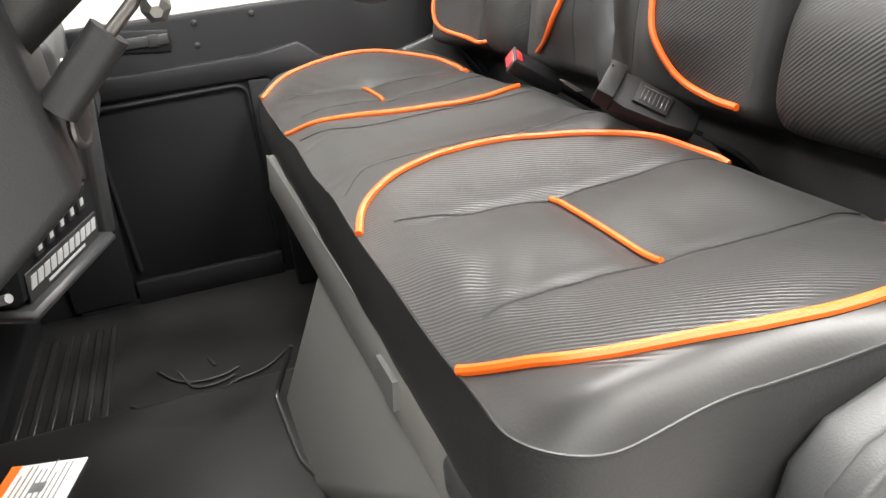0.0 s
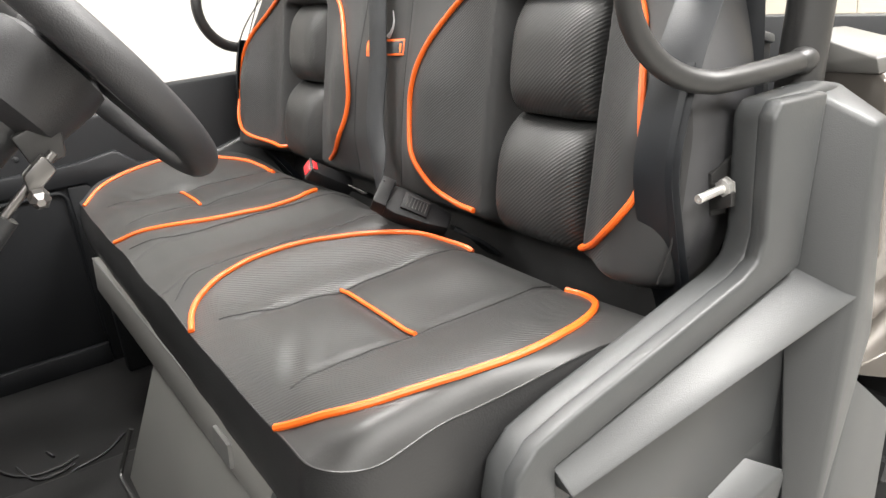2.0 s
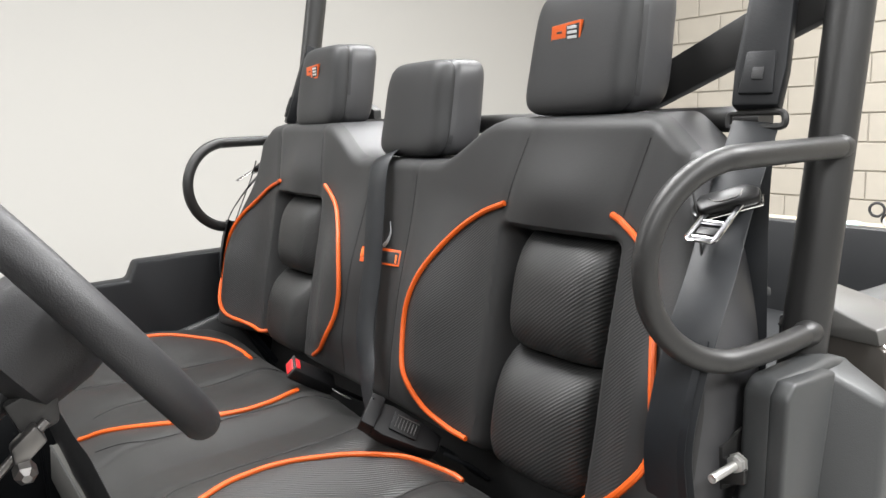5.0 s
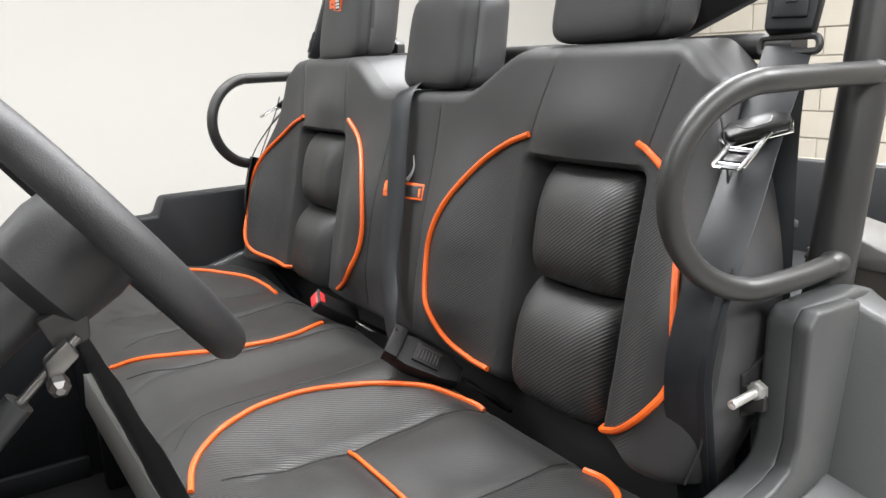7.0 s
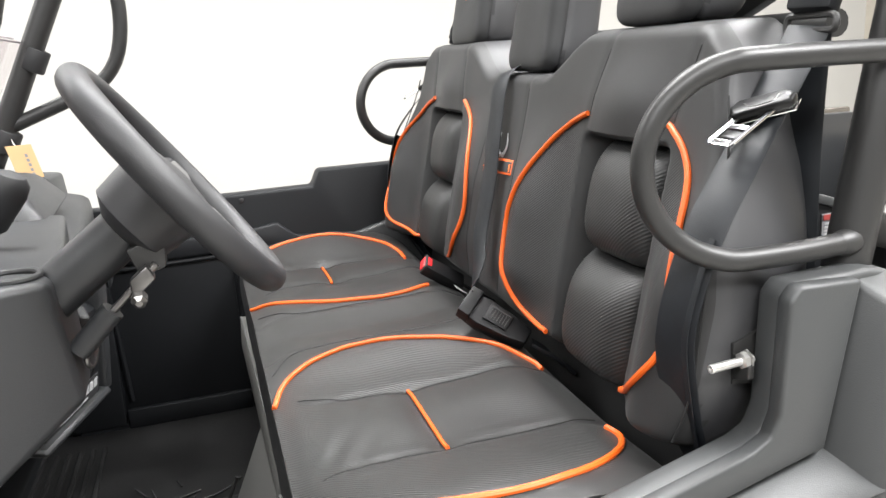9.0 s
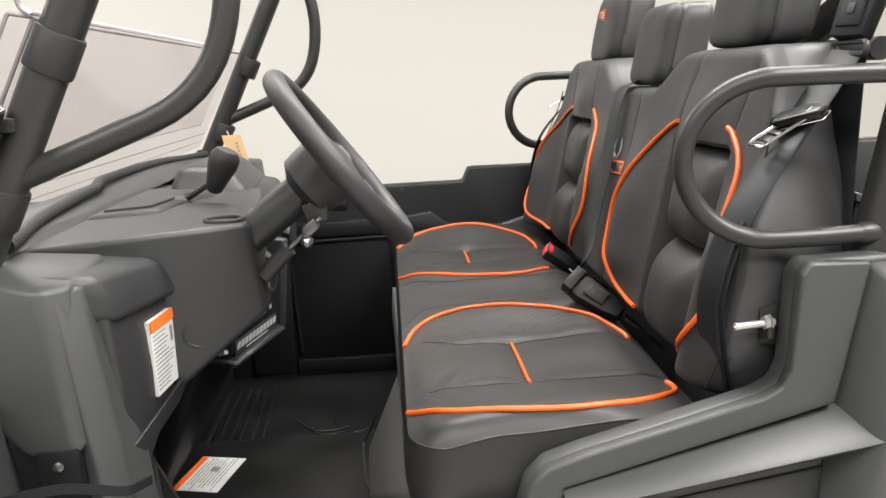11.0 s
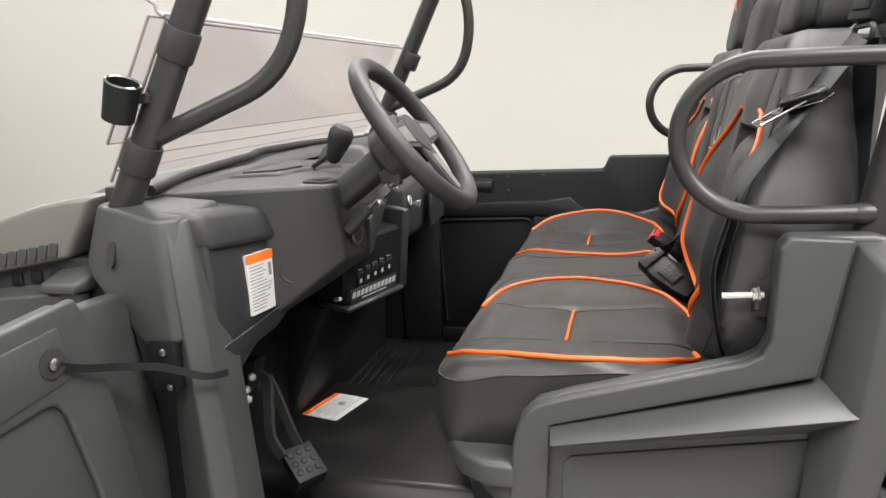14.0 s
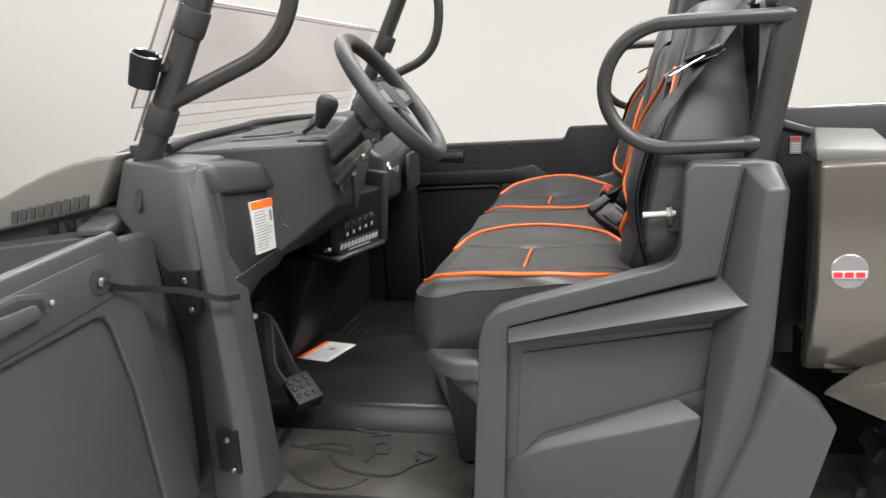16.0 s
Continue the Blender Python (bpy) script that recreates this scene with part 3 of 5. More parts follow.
passenger_dash = part("passenger_dash", hull([(-0.60, 0.12, 1.085), (-0.34, 0.13, 1.03), (-0.33, 0.64, 1.02), (-0.60, 0.66, 1.085), (-0.288, 0.15, 0.99), (-0.305, 0.41, 0.985), (-0.325, 0.64, 0.98), (-0.290, 0.15, 0.86), (-0.315, 0.405, 0.835), (-0.34, 0.64, 0.83), (-0.50, 0.12, 0.74), (-0.50, 0.66, 0.74), (-0.60, 0.66, 0.74), (-0.60, 0.12, 0.74)], 0.016, 3), DASH, car)
part("console_leg", hull([(-0.40, -0.12, 0.75), (-0.34, 0.10, 0.76), (-0.56, -0.12, 0.76), (-0.56, 0.14, 0.76), (-0.545, -0.14, 0.42), (-0.525, 0.16, 0.42), (-0.58, -0.14, 0.42), (-0.58, 0.18, 0.42)], 0.02, 3), INNER, car)

# roll cage
def cage(name, pts, r, bend=0.09, far=0.0):
    part(name, tube(bent(pts, bend), r, 18), TUBE, car)
    part(name, mirror(tube(bent([(x + far, y, z) for x, y, z in pts], bend), r, 18)), TUBE, car)


cage("front_post", [(-0.545, -0.665, 1.04), (-0.338, -0.655, 1.45), (-0.131, -0.64, 1.86)], 0.0255, far=-0.012)
cage("rear_post", [(0.590, -0.685, 0.95), (0.656, -0.684, 1.30), (0.761, -0.680, 1.86)], 0.0250)
GRAB = [(0.636, -0.700, 1.269), (0.55, -0.702, 1.270)] + [(0.462 - 0.103 * math.sin(math.pi * t / 16), -0.700 + 0.028 * math.sin(math.pi * t / 16), 1.1695 + 0.1005 * math.cos(math.pi * t / 16)) for t in range(17)] + [(0.53, -0.702, 1.069), (0.590, -0.698, 1.070)]
part("grab_rail", tube(smooth_path(GRAB, 3), 0.0122, 18), TUBE, car)
part("grab_rail", tube(smooth_path([(x - 0.014, -y - 0.012, z + 0.004) for x, y, z in GRAB], 3), 0.0122, 18), TUBE, car)
for x, z in ((0.640, 1.269), (0.592, 1.070)):
    both("rail_end", lambda: turned([(0.002, -0.014), (0.0125, -0.012), (0.0145, -0.004), (0.0145, 0.004), (0.0125, 0.012), (0.002, 0.014)], (x, -0.698, z), (1, 0.0, 0.02), 18), TUBE, car)
cage("entry_bar", [(-0.455, -0.66, 1.190), (-0.215, -0.66, 1.282), (-0.175, -0.655, 1.45), (-0.25, -0.65, 1.72)], 0.016, 0.10, -0.014)
cage("roof_rail", [(-0.131, -0.64, 1.86), (0.761, -0.680, 1.86)], 0.0255)
part("cross_bar", tube([(0.656, -0.60, 1.30), (0.656, 0.60, 1.30)], 0.016), TUBE, car)
for x, y in ((-0.131, 0.64), (0.761, 0.680)):
    part("roof_bar", tube([(x, -y, 1.86), (x, y, 1.86)], 0.0255), TUBE, car)
both("brace", lambda: hull([(x, y, z) for y, z in ((-0.34, 1.285), (-0.34, 1.335), (-0.675, 1.412), (-0.675, 1.472)) for x in (0.664, 0.684)], 0.003), TUBE, car)
for zc in (1.158, 1.335):
    k = (zc - 1.04) / 0.41
    c = Vector((-0.545 + 0.207 * k, -0.665 + 0.01 * k, zc))
    d = Vector((0.207, 0.01, 0.41)).normalized()
    both("collar", lambda: turned([(0.0265, -0.026), (0.0285, -0.025), (0.0295, -0.022), (0.0295, 0.022), (0.0285, 0.025), (0.0265, 0.026)], c, d), RUBBER, car)

# cargo bed
bed = part("bed", box(0.74, 1.92, -0.66, 0.66, 0.66, 0.70, 0.006), DASH, car, "grey cargo bed")
BED_SKIN = [(-0.655, 1.052), (-0.725, 1.046), (-0.740, 1.036), (-0.745, 0.830), (-0.700, 0.705), (-0.68, 0.675), (-0.655, 0.675)]


def bed_skin():
    return slab(BED_SKIN, 0.690, 1.92, "x", 0.008, 3)


part("bed_side", bed_skin(), PAINT, bed, "glossy metallic grey bed side")
part("bed_side", mirror(bed_skin()), PAINT, bed, "glossy metallic grey bed side")
for y in (-0.62, 0.67):
    part("bed_rail", hull([(0.71, y - 0.03, 1.050), (1.92, y - 0.03, 1.035), (0.71, y + 0.03, 1.050), (1.92, y + 0.03, 1.035), (0.71, y - 0.03, 0.70), (1.92, y - 0.03, 0.70), (0.71, y + 0.03, 0.70), (1.92, y + 0.03, 0.70)], 0.006), BODY if y < 0 else DASH, bed)
head = part("bed_front", box(0.655, 0.70, -0.56, 0.63, 0.66, 1.05, 0.006), INNER, bed)
part("front_ledge", hull([(x, y, z) for y in (-0.575, 0.63) for x, z in ((0.652, 1.101), (0.720, 1.080), (0.652, 1.088), (0.720, 1.068))], 0.003), BODY, head)
part("corner_post", slab([(0.652, 0.72), (0.650, 1.045), (0.656, 1.090), (0.718, 1.070), (0.712, 0.72)], -0.570, -0.50, "y", 0.003), INNER, head)
part("corner_cap", hull([(0.684, -0.727, 1.061), (0.800, -0.727, 1.057), (0.706, -0.62, 1.087), (0.796, -0.62, 1.081), (0.686, -0.731, 1.042), (0.812, -0.731, 1.040), (0.690, -0.60, 1.04), (0.82, -0.60, 1.04)], 0.003), CAPG, bed, "grey moulded bed corner cap")
lab = part("warning_label", box(0.678, 0.697, -0.572, -0.566, 1.037, 1.068, 0.0003, 1), PRINT, head, "small white and red printed label")
part("label_head", box(0.679, 0.696, -0.573, -0.566, 1.060, 1.067, 0.0002, 1), REDD, lab)
for k in range(4):
    part("print_line", box(0.681, 0.694, -0.573, -0.566, 1.0405 + 0.0045 * k, 1.0430 + 0.0045 * k, 0.0002, 1), PAPERD, lab)
part("tailgate", box(1.90, 1.95, -0.63, 0.63, 0.66, 0.970, 0.006), DASH, bed)
badge = part("round_badge", turned([(0.003, 0.0), (0.028, 0.0), (0.029, 0.002), (0.027, 0.004), (0.004, 0.0045)], (0.737, -0.7425, 0.866), (0, -1, 0.02), 32), BADGE, bed, "round silver and red badge")
part("badge_bar", box(0.711, 0.763, -0.7495, -0.745, 0.856, 0.868, 0.001), SILVER, badge)
for k in range(3):
    part("badge_mark", box(0.713 + 0.0165 * k, 0.7265 + 0.0165 * k, -0.7505, -0.746, 0.8575, 0.8665, 0.0008), RED, badge)
both("wheel_flare", lambda: hull([(0.715, -0.70, 0.640), (0.80, -0.78, 0.625), (0.735, -0.70, 0.655), (0.86, -0.78, 0.712), (1.45, -0.78, 0.712), (1.45, -0.66, 0.74), (0.86, -0.66, 0.735), (0.80, -0.66, 0.66), (1.55, -0.78, 0.62), (1.55, -0.66, 0.62), (1.40, -0.78, 0.66), (0.88, -0.78, 0.66)], 0.008, 3), PAINT, bed, "painted wheel-arch flare")


# ---- the bench seat ----
def two_tone(bm, name, mats, pick, parent, label=""):
    """A part whose faces take one of several materials by place."""
    ob = part(name, bm, mats[0], parent, label)
    for m in mats[1:]:
        ob.data.materials.append(m)
    for p in ob.data.polygons:
        p.material_index = pick(p.center)
    return ob


seat = thing("bench_seat", "three-place bench seat in black twill vinyl covers with orange piping", "seat", (0.2, 0, 0.66))
SEAT_FRONT, SEAT_REAR, SEAT_HALF, CORNER = -0.006, 0.53, 0.676, 0.060
SEAMS = {-1: (0.300, 0.497), 1: (0.330, 0.475)}


def bell(t, w):
    return math.exp(-((t / w) ** 2))


def seat_top(x, y):
    a = abs(y)
    z = 0.813 - 0.013 * bell(x, 0.028) - 0.016 * step(0.36, 0.43, x) + 0.009 * bell(x - 0.345, 0.05) * (1 - step(0.30, 0.50, a)) - 0.085 * step(0.404, 0.505, x)
    along = bell(x - 0.20, 0.185)
    z += ((0.031 if y < 0 else 0.044) * step(0.46, 0.650, a)) * along + 0.019 * bell(a - 0.13, 0.085) * bell(x - 0.20, 0.26)
    z += 0.005 * bell(a - 0.38, 0.07) * bell(x - 0.09, 0.07) + 0.004 * bell(a - 0.38, 0.07) * bell(x - 0.29, 0.07)
    for s in SEAMS[-1 if y < 0 else 1]:
        z -= 0.0030 * bell(a - s, 0.011) * step(0.03, 0.10, x)
    z -= 0.0065 * bell(x - 0.189, 0.022) * step(0.27, 0.31, a) * (1 - step(0.475, 0.515, a))
    z -= 0.0015 * bell(a - 0.095, 0.008)
    # pulled folds beside the seams
    z += 0.0011 * bell(a - 0.47, 0.06) * math.sin(150 * (x + 0.5 * a)) * bell(x - 0.07, 0.05)
    z += 0.0008 * bell(a - 0.29, 0.05) * math.sin(120 * (x - 0.4 * a)) * bell(x - 0.10, 0.08)
    return z + 0.0016 * noise.noise(Vector((x * 9, y * 7, 0.3))) + 0.0008 * noise.noise(Vector((x * 30, y * 14, 4.3)))


def half_width(x):
    """Half the cushion's width: the front corners are rounded in plan."""
    e = max(0.0, CORNER - (x - SEAT_FRONT))
    return SEAT_HALF - CORNER + 0.014 * step(0.08, 0.30, x) + math.sqrt(max(0.0, CORNER ** 2 - e ** 2))


def seat_surface(x, y):
    """The top with its rolled edge."""
    inside = min(half_width(x) - abs(y), x - SEAT_FRONT, SEAT_REAR - x)
    cx, cy = SEAT_FRONT + CORNER, SEAT_HALF - CORNER
    if x < cx and abs(y) > cy:
        inside = CORNER - math.hypot(x - cx, abs(y) - cy)
    k = max(0.0, 1 - max(0, inside) / 0.034)
    side = step(0.55, 0.64, abs(y))
    top = seat_top(x, y)
    rim = 0.800 + 0.016 * step(0.03, 0.13, x) + 0.016 * step(0.12, 0.30, x) - 0.10 * step(0.36, 0.52, x)
    drop = 0.006 + (max(0.004, top - rim) - 0.006) * side
    return top - drop * k ** 2.4


def cushion_shape():
    bm = bmesh.new()
    nx, ny = 130, 320
    rows = []
    for i in range(nx + 1):
        t = i / nx
        x = SEAT_FRONT + (SEAT_REAR - SEAT_FRONT) * (t + 0.75 * (t ** 2 - t) * (1 - t))
        w = half_width(x)
        rows.append([bm.verts.new((x, (-1 + 2 * j / ny) * w, seat_surface(x, (-1 + 2 * j / ny) * w))) for j in range(ny + 1)])
    for i in range(nx):
        for j in range(ny):
            bm.faces.new((rows[i][j], rows[i + 1][j], rows[i + 1][j + 1], rows[i][j + 1]))
    ring = [v for v in rows[0]] + [r[-1] for r in rows[1:]] + rows[-1][-2::-1] + [r[0] for r in rows[-2:0:-1]]
    rim = []
    for v in ring:
        if not rim or (v.co - rim[-1]).length > 0.003:
            rim.append(v.co.copy())
    return bm, rim


def skirt_shape(rim):
    """The upright band under the cushion's edge."""
    bm = bmesh.new()
    rings = []
    n = len(rim)
    outs = []
    for j in range(n):
        d = rim[(j + 3) % n] - rim[j - 3]
        outs.append(Vector((d.y, -d.x, 0)).normalized())
    if outs[n // 8].x > 0:
        outs = [-o for o in outs]
    for h in range(11):
        t = h / 10
        ring = []
        for p, out in zip(rim, outs):
            k = 0.009 * math.sin(math.pi * min(1, t * 1.1)) - 0.014 * t ** 3 + 0.003 * t * noise.noise(Vector((p.x * 12, p.y * 12, t * 3)))
            q = p + out * k
            ring.append(bm.verts.new((q.x, q.y, p.z + (0.655 - p.z) * t)))
        rings.append(ring)
    for a, b in zip(rings, rings[1:]):
        for j in range(n):
            bm.faces.new((a[j], a[(j + 1) % n], b[(j + 1) % n], b[j]))
    bm.faces.new(rings[-1])
    bmesh.ops.recalc_face_normals(bm, faces=bm.faces)
    return bm


def twill_share(ob, f):
    """Marks where the cover is twill (1) and where it is smooth (0)."""
    at = ob.data.attributes.new("twill", "FLOAT", "POINT")
    at.data.foreach_set("value", [f(v.co) for v in ob.data.vertices])


def seat_twill(c):
    a = abs(c.y)
    inner = 0.126 + 0.09 * bell(c.x, 0.05) + 0.16 * step(0.30, 0.42, c.x)
    outer = 0.648 - 0.10 * bell(c.x, 0.04) - 0.12 * step(0.33, 0.42, c.x)
    pad = step(inner - 0.003, inner + 0.003, a) * (1 - step(outer - 0.003, outer + 0.003, a)) * (1 - step(0.395, 0.40, c.x))
    lo, hi = SEAMS[-1 if c.y < 0 else 1]
    band = max(1 - step(lo - 0.004, lo, a), step(hi, hi + 0.004, a), 1 - step(0.05, 0.075, c.x))
    return pad * (0.25 + 0.75 * band) * (1 if c.y < 0 else 0.4)


_top, _rim = cushion_shape()
cushion = part("seat_cushion", _top, VINYL_S, seat, "black vinyl seat cushion with twill pads")
twill_share(cushion, seat_twill)
part("skirt", skirt_shape(_rim), VINYLK, cushion, "black vinyl side band")
part("edge_seam", tube(_rim + _rim[:1], 0.0013, 6), SEAMG, cushion)


def on_seat(points, lift=0.002):
    out = []
    for p in smooth_path([(a, b, 0) for a, b in points], 10):
        x, y = p.x, p.y
        out.append((x, y, seat_surface(x, y) + lift))
    return out


ARCH_IN = [(-0.004, -0.252), (0.012, -0.208), (0.042, -0.182), (0.083, -0.156), (0.140, -0.137), (0.210, -0.138), (0.285, -0.165), (0.335, -0.203), (0.372, -0.236), (0.396, -0.264), (0.406, -0.282), (0.409, -0.297)]
ARCH_OUT = [(-0.005, -0.552), (0.006, -0.567), (0.030, -0.598), (0.057, -0.622), (0.125, -0.650), (0.200, -0.664), (0.260, -0.660), (0.325, -0.635), (0.367, -0.606), (0.395, -0.568), (0.406, -0.540), (0.402, -0.515)]
P_IN = [(-0.004, 0.247), (0.020, 0.222), (0.055, 0.180), (0.130, 0.127), (0.210, 0.106), (0.290, 0.108), (0.347, 0.123)]
P_OUT = [(-0.004, 0.570), (0.015, 0.586), (0.040, 0.599), (0.068, 0.612), (0.120, 0.622), (0.200, 0.625), (0.270, 0.616), (0.335, 0.585), (0.364, 0.556), (0.381, 0.510), (0.383, 0.470), (0.376, 0.432)]
for arch in (ARCH_IN, ARCH_OUT, P_IN, P_OUT):
    part("piping", tube(on_seat(arch), 0.0042, 8), ORANGE, cushion, "orange piping")
for s in (1, -1):
    part("piping", tube(on_seat([(0.190 if s < 0 else 0.180, s * (SEAMS[s][0] + k * (SEAMS[s][1] - SEAMS[s][0]))) for k in (0.0, 0.3, 0.7, 1.0)], 0.003), 0.0029, 8), ORANGE, cushion, "orange piping")
    for n, sy in enumerate(SEAMS[s]):
        part("stitching", tube(on_seat([(0.03, s * (sy - 0.03 if n == 0 else sy + 0.012)), (0.10, s * sy), (0.188, s * sy), (0.29, s * sy), (0.40, s * (sy + (0.012 if n == 0 else -0.01)))], 0.0004), 0.0011, 5), SEAMD, cushion)
    part("stitching", tube(on_seat([(0.004, s * 0.15), (0.04, s * 0.115), (0.10, s * 0.095), (0.25, s * 0.095), (0.42, s * 0.095)], 0.0004), 0.0009, 5), SEAMD, cushion)

# backrest
REC = 0.21


def back_x(z):
    return 0.423 + REC * (z - 0.865)


def back_top(y):
    a = abs(y)
    return 1.248 + 0.064 * step(0.13, 0.30, a) - 0.05 * step(0.58, 0.68, a)


def pad_side(y):
    """Distance from the middle in the driver's half; the passenger's pads sit nearer to the middle."""
    return -y if y < 0 else y + 0.055


def back_front(y, z):
    a, b = abs(y), pad_side(y)
    x = back_x(z)
    low = step(0.79, 0.87, z)
    x -= (0.044 if y < 0 else 0.050) * bell(a - 0.616, 0.060) * low * (1 - step(1.0, 1.20, z))
    x -= 0.036 * bell(a - (0.17 if y < 0 else 0.13), 0.075) * step(0.835, 0.945, z) * (1 - step(1.02, 1.21, z))
    hole = step(0.304, 0.334, b) * (1 - step(0.504, 0.534, b)) * step(0.80, 0.85, z) * (1 - step(1.150, 1.172, z))
    x += 0.050 * hole + 0.10 * (1 - step(0.795, 0.864, z))
    x -= 0.016 * bell(b - 0.41, 0.085) * bell(z - 1.215, 0.05)
    for s in (0.312, 0.522):
        x += 0.002 * bell(b - s - 0.25 * max(0, z - 1.18), 0.008) * step(1.16, 1.19, z)
    x += 0.0015 * bell(a - 0.075, 0.008) * step(0.85, 0.9, z)
    x += 0.05 * step(0.668, 0.715, a)
    x += 0.0016 * noise.noise(Vector((y * 8, z * 8, 1.7)))
    return x


def back_half(z):
    return 0.685 - 0.075 * step(1.0, 1.28, z) - 0.03 * step(0.93, 0.79, z)


def back_shape():
    bm = bmesh.new()
    ny, nz, deep = 280, 140, 0.148
    front, rear = [], []
    for j in range(ny + 1):
        v = -1 + 2 * j / ny
        f, b = [], []
        for i in range(nz + 1):
            w = i / nz
            top = back_top(v * 0.66)
            z = 0.70 + (top - 0.70) * w
            y = v * back_half(z)
            e = min(1, max(max(0, abs(v) - 0.955) / 0.045, max(0, w - 0.972) / 0.028))
            x = back_front(y, z) + 0.026 * (1 - math.sqrt(max(0, 1 - e * e)))
            f.append(bm.verts.new((x, y, z)))
            b.append(bm.verts.new((back_x(z) + deep - 0.03 * e ** 2, y * 0.955, z)))
        front.append(f)
        rear.append(b)
    for j in range(ny):
        for i in range(nz):
            bm.faces.new((front[j][i], front[j][i + 1], front[j + 1][i + 1], front[j + 1][i]))
            if i % 4 == 0 and j % 4 == 0:
                bm.faces.new((rear[j][i], rear[j + 4][i], rear[j + 4][i + 4], rear[j][i + 4]))
        bm.faces.new((front[j][0], front[j + 1][0], rear[j + 1][0], rear[j][0]))
        bm.faces.new((front[j][nz], rear[j][nz], rear[j + 1][nz], front[j + 1][nz]))
    for i in range(nz):
        bm.faces.new((front[0][i], rear[0][i], rear[0][i + 1], front[0][i + 1]))
        bm.faces.new((front[ny][i], front[ny][i + 1], rear[ny][i + 1], rear[ny][i]))
    bmesh.ops.delete(bm, geom=[v for v in bm.verts if not v.link_faces], context="VERTS")
    bmesh.ops.recalc_face_normals(bm, faces=bm.faces)
    return bm


def back_tone(c):
    a = abs(c.y)
    # lowest faces take the darker vinyl, as the shade of the seat gap
    if c.z < 0.850:
        return 2
    return 1 if a > 0.675 - 0.075 * step(1.0, 1.28, c.z) or c.x > back_x(c.z) + 0.05 else 0


def back_twill(c):
    a = abs(c.y) if c.y < 0 else c.y + 0.045 * (1 - step(0.15, 0.5, c.y))
    lo = 0.155 + 0.5 * max(0, abs(c.z - 1.0) - 0.06) ** 1.1
    hi = 0.610 - 0.4 * max(0, abs(c.z - 1.0) - 0.08) ** 1.1
    b = pad_side(c.y)
    wall = step(0.292, 0.300, b) * (1 - step(0.538, 0.546, b))
    return (1 - wall) * step(0.862, 0.87, c.z) * (1 - step(1.16, 1.168, c.z)) * step(lo - 0.004, lo + 0.004, a) * (1 - step(hi - 0.004, hi + 0.004, a))


backrest = two_tone(back_shape(), "backrest", (VINYL_B, VINYLS, VINYLK), back_tone, seat, "black vinyl backrest with twill bolsters")
twill_share(backrest, back_twill)


def lumbar(y0, y1, z0, z1, bulge, sink=0.044):
    def f(u, v):
        y, z = y0 + (y1 - y0) * u, z0 + (z1 - z0) * v
        p, q = abs(2 * u - 1), abs(2 * v - 1)
        e = math.sqrt(max(0, 1 - p ** 4.5)) * math.sqrt(max(0, 1 - q ** 3.0))
        mid = (z0 + z1) / 2
        k = 1 - 0.06 * q ** 4
        return (back_x(z) + sink - bulge * e, (y0 + y1) / 2 + (y - (y0 + y1) / 2) * k, z)
    return part("lumbar_pad", grid(30, 30, f), WEAVE_B, backrest, "padded twill lumbar roll")


for ys in ((-0.518, -0.322), (0.267, 0.463)):
    lumbar(ys[0] + 0.007, ys[1] - 0.009, 0.838, 1.003, 0.064)
    lumbar(ys[0] + 0.009, ys[1] - 0.012, 1.000, 1.162, 0.058)


def on_back(points, lift=0.003):
    return [(back_front(y, z) - lift, y, z) for _, y, z in smooth_path([(0, a, b) for a, b in points], 10)]


BACK_IN = [(-0.314, 1.196), (-0.262, 1.178), (-0.212, 1.146), (-0.165, 1.087), (-0.143, 1.021), (-0.152, 0.961), (-0.173, 0.918), (-0.202, 0.882), (-0.25, 0.866), (-0.294, 0.862)]
BACK_OUT = [(-0.513, 1.197), (-0.545, 1.179), (-0.572, 1.157), (-0.593, 1.132), (-0.613, 1.090), (-0.630, 1.04), (-0.640, 0.99), (-0.639, 0.957), (-0.625, 0.932), (-0.601, 0.906), (-0.563, 0.878), (-0.516, 0.857)]
BACK_IN_P = [(0.240, 1.193), (0.172, 1.152), (0.118, 1.098), (0.090, 1.032), (0.092, 0.965), (0.128, 0.908), (0.196, 0.871)]
BACK_OUT_P = [(0.455, 1.192), (0.530, 1.165), (0.605, 1.110), (0.645, 1.040), (0.650, 0.985), (0.630, 0.930), (0.585, 0.881), (0.500, 0.861), (0.421, 0.858)]
for arch in (BACK_IN, BACK_OUT, BACK_IN_P, BACK_OUT_P):
    part("piping", tube(on_back(arch), 0.0042, 8), ORANGE, backrest, "orange piping")
for s in (1, -1):
    for a in (0.312, 0.522):
        part("stitching", tube(on_back([((-a - 0.25 * max(0, z - 1.18)) if s > 0 else a - 0.055 + 0.25 * max(0, z - 1.18), z) for z in (1.195, 1.22, 1.25, 1.285)], 0.0), 0.0010, 5), SEAMD, backrest)
    part("stitching", tube(on_back([(s * 0.075, z) for z in (0.86, 0.95, 1.05, 1.15, 1.225)], 0.0), 0.0009, 5), SEAMD, backrest)
    seam = [(max(back_front(s * (w - 0.004), z) - 0.001, back_x(z) - 0.04), s * w, z) for w, z in ((0.668, 0.86), (0.676, 0.90), (0.676, 0.96), (0.672, 1.02), (0.664, 1.08), (0.650, 1.14), (0.634, 1.19), (0.618, 1.23))]
    part("edge_seam", tube(smooth_path(seam, 6), 0.0014, 5), SEAMD, backrest)


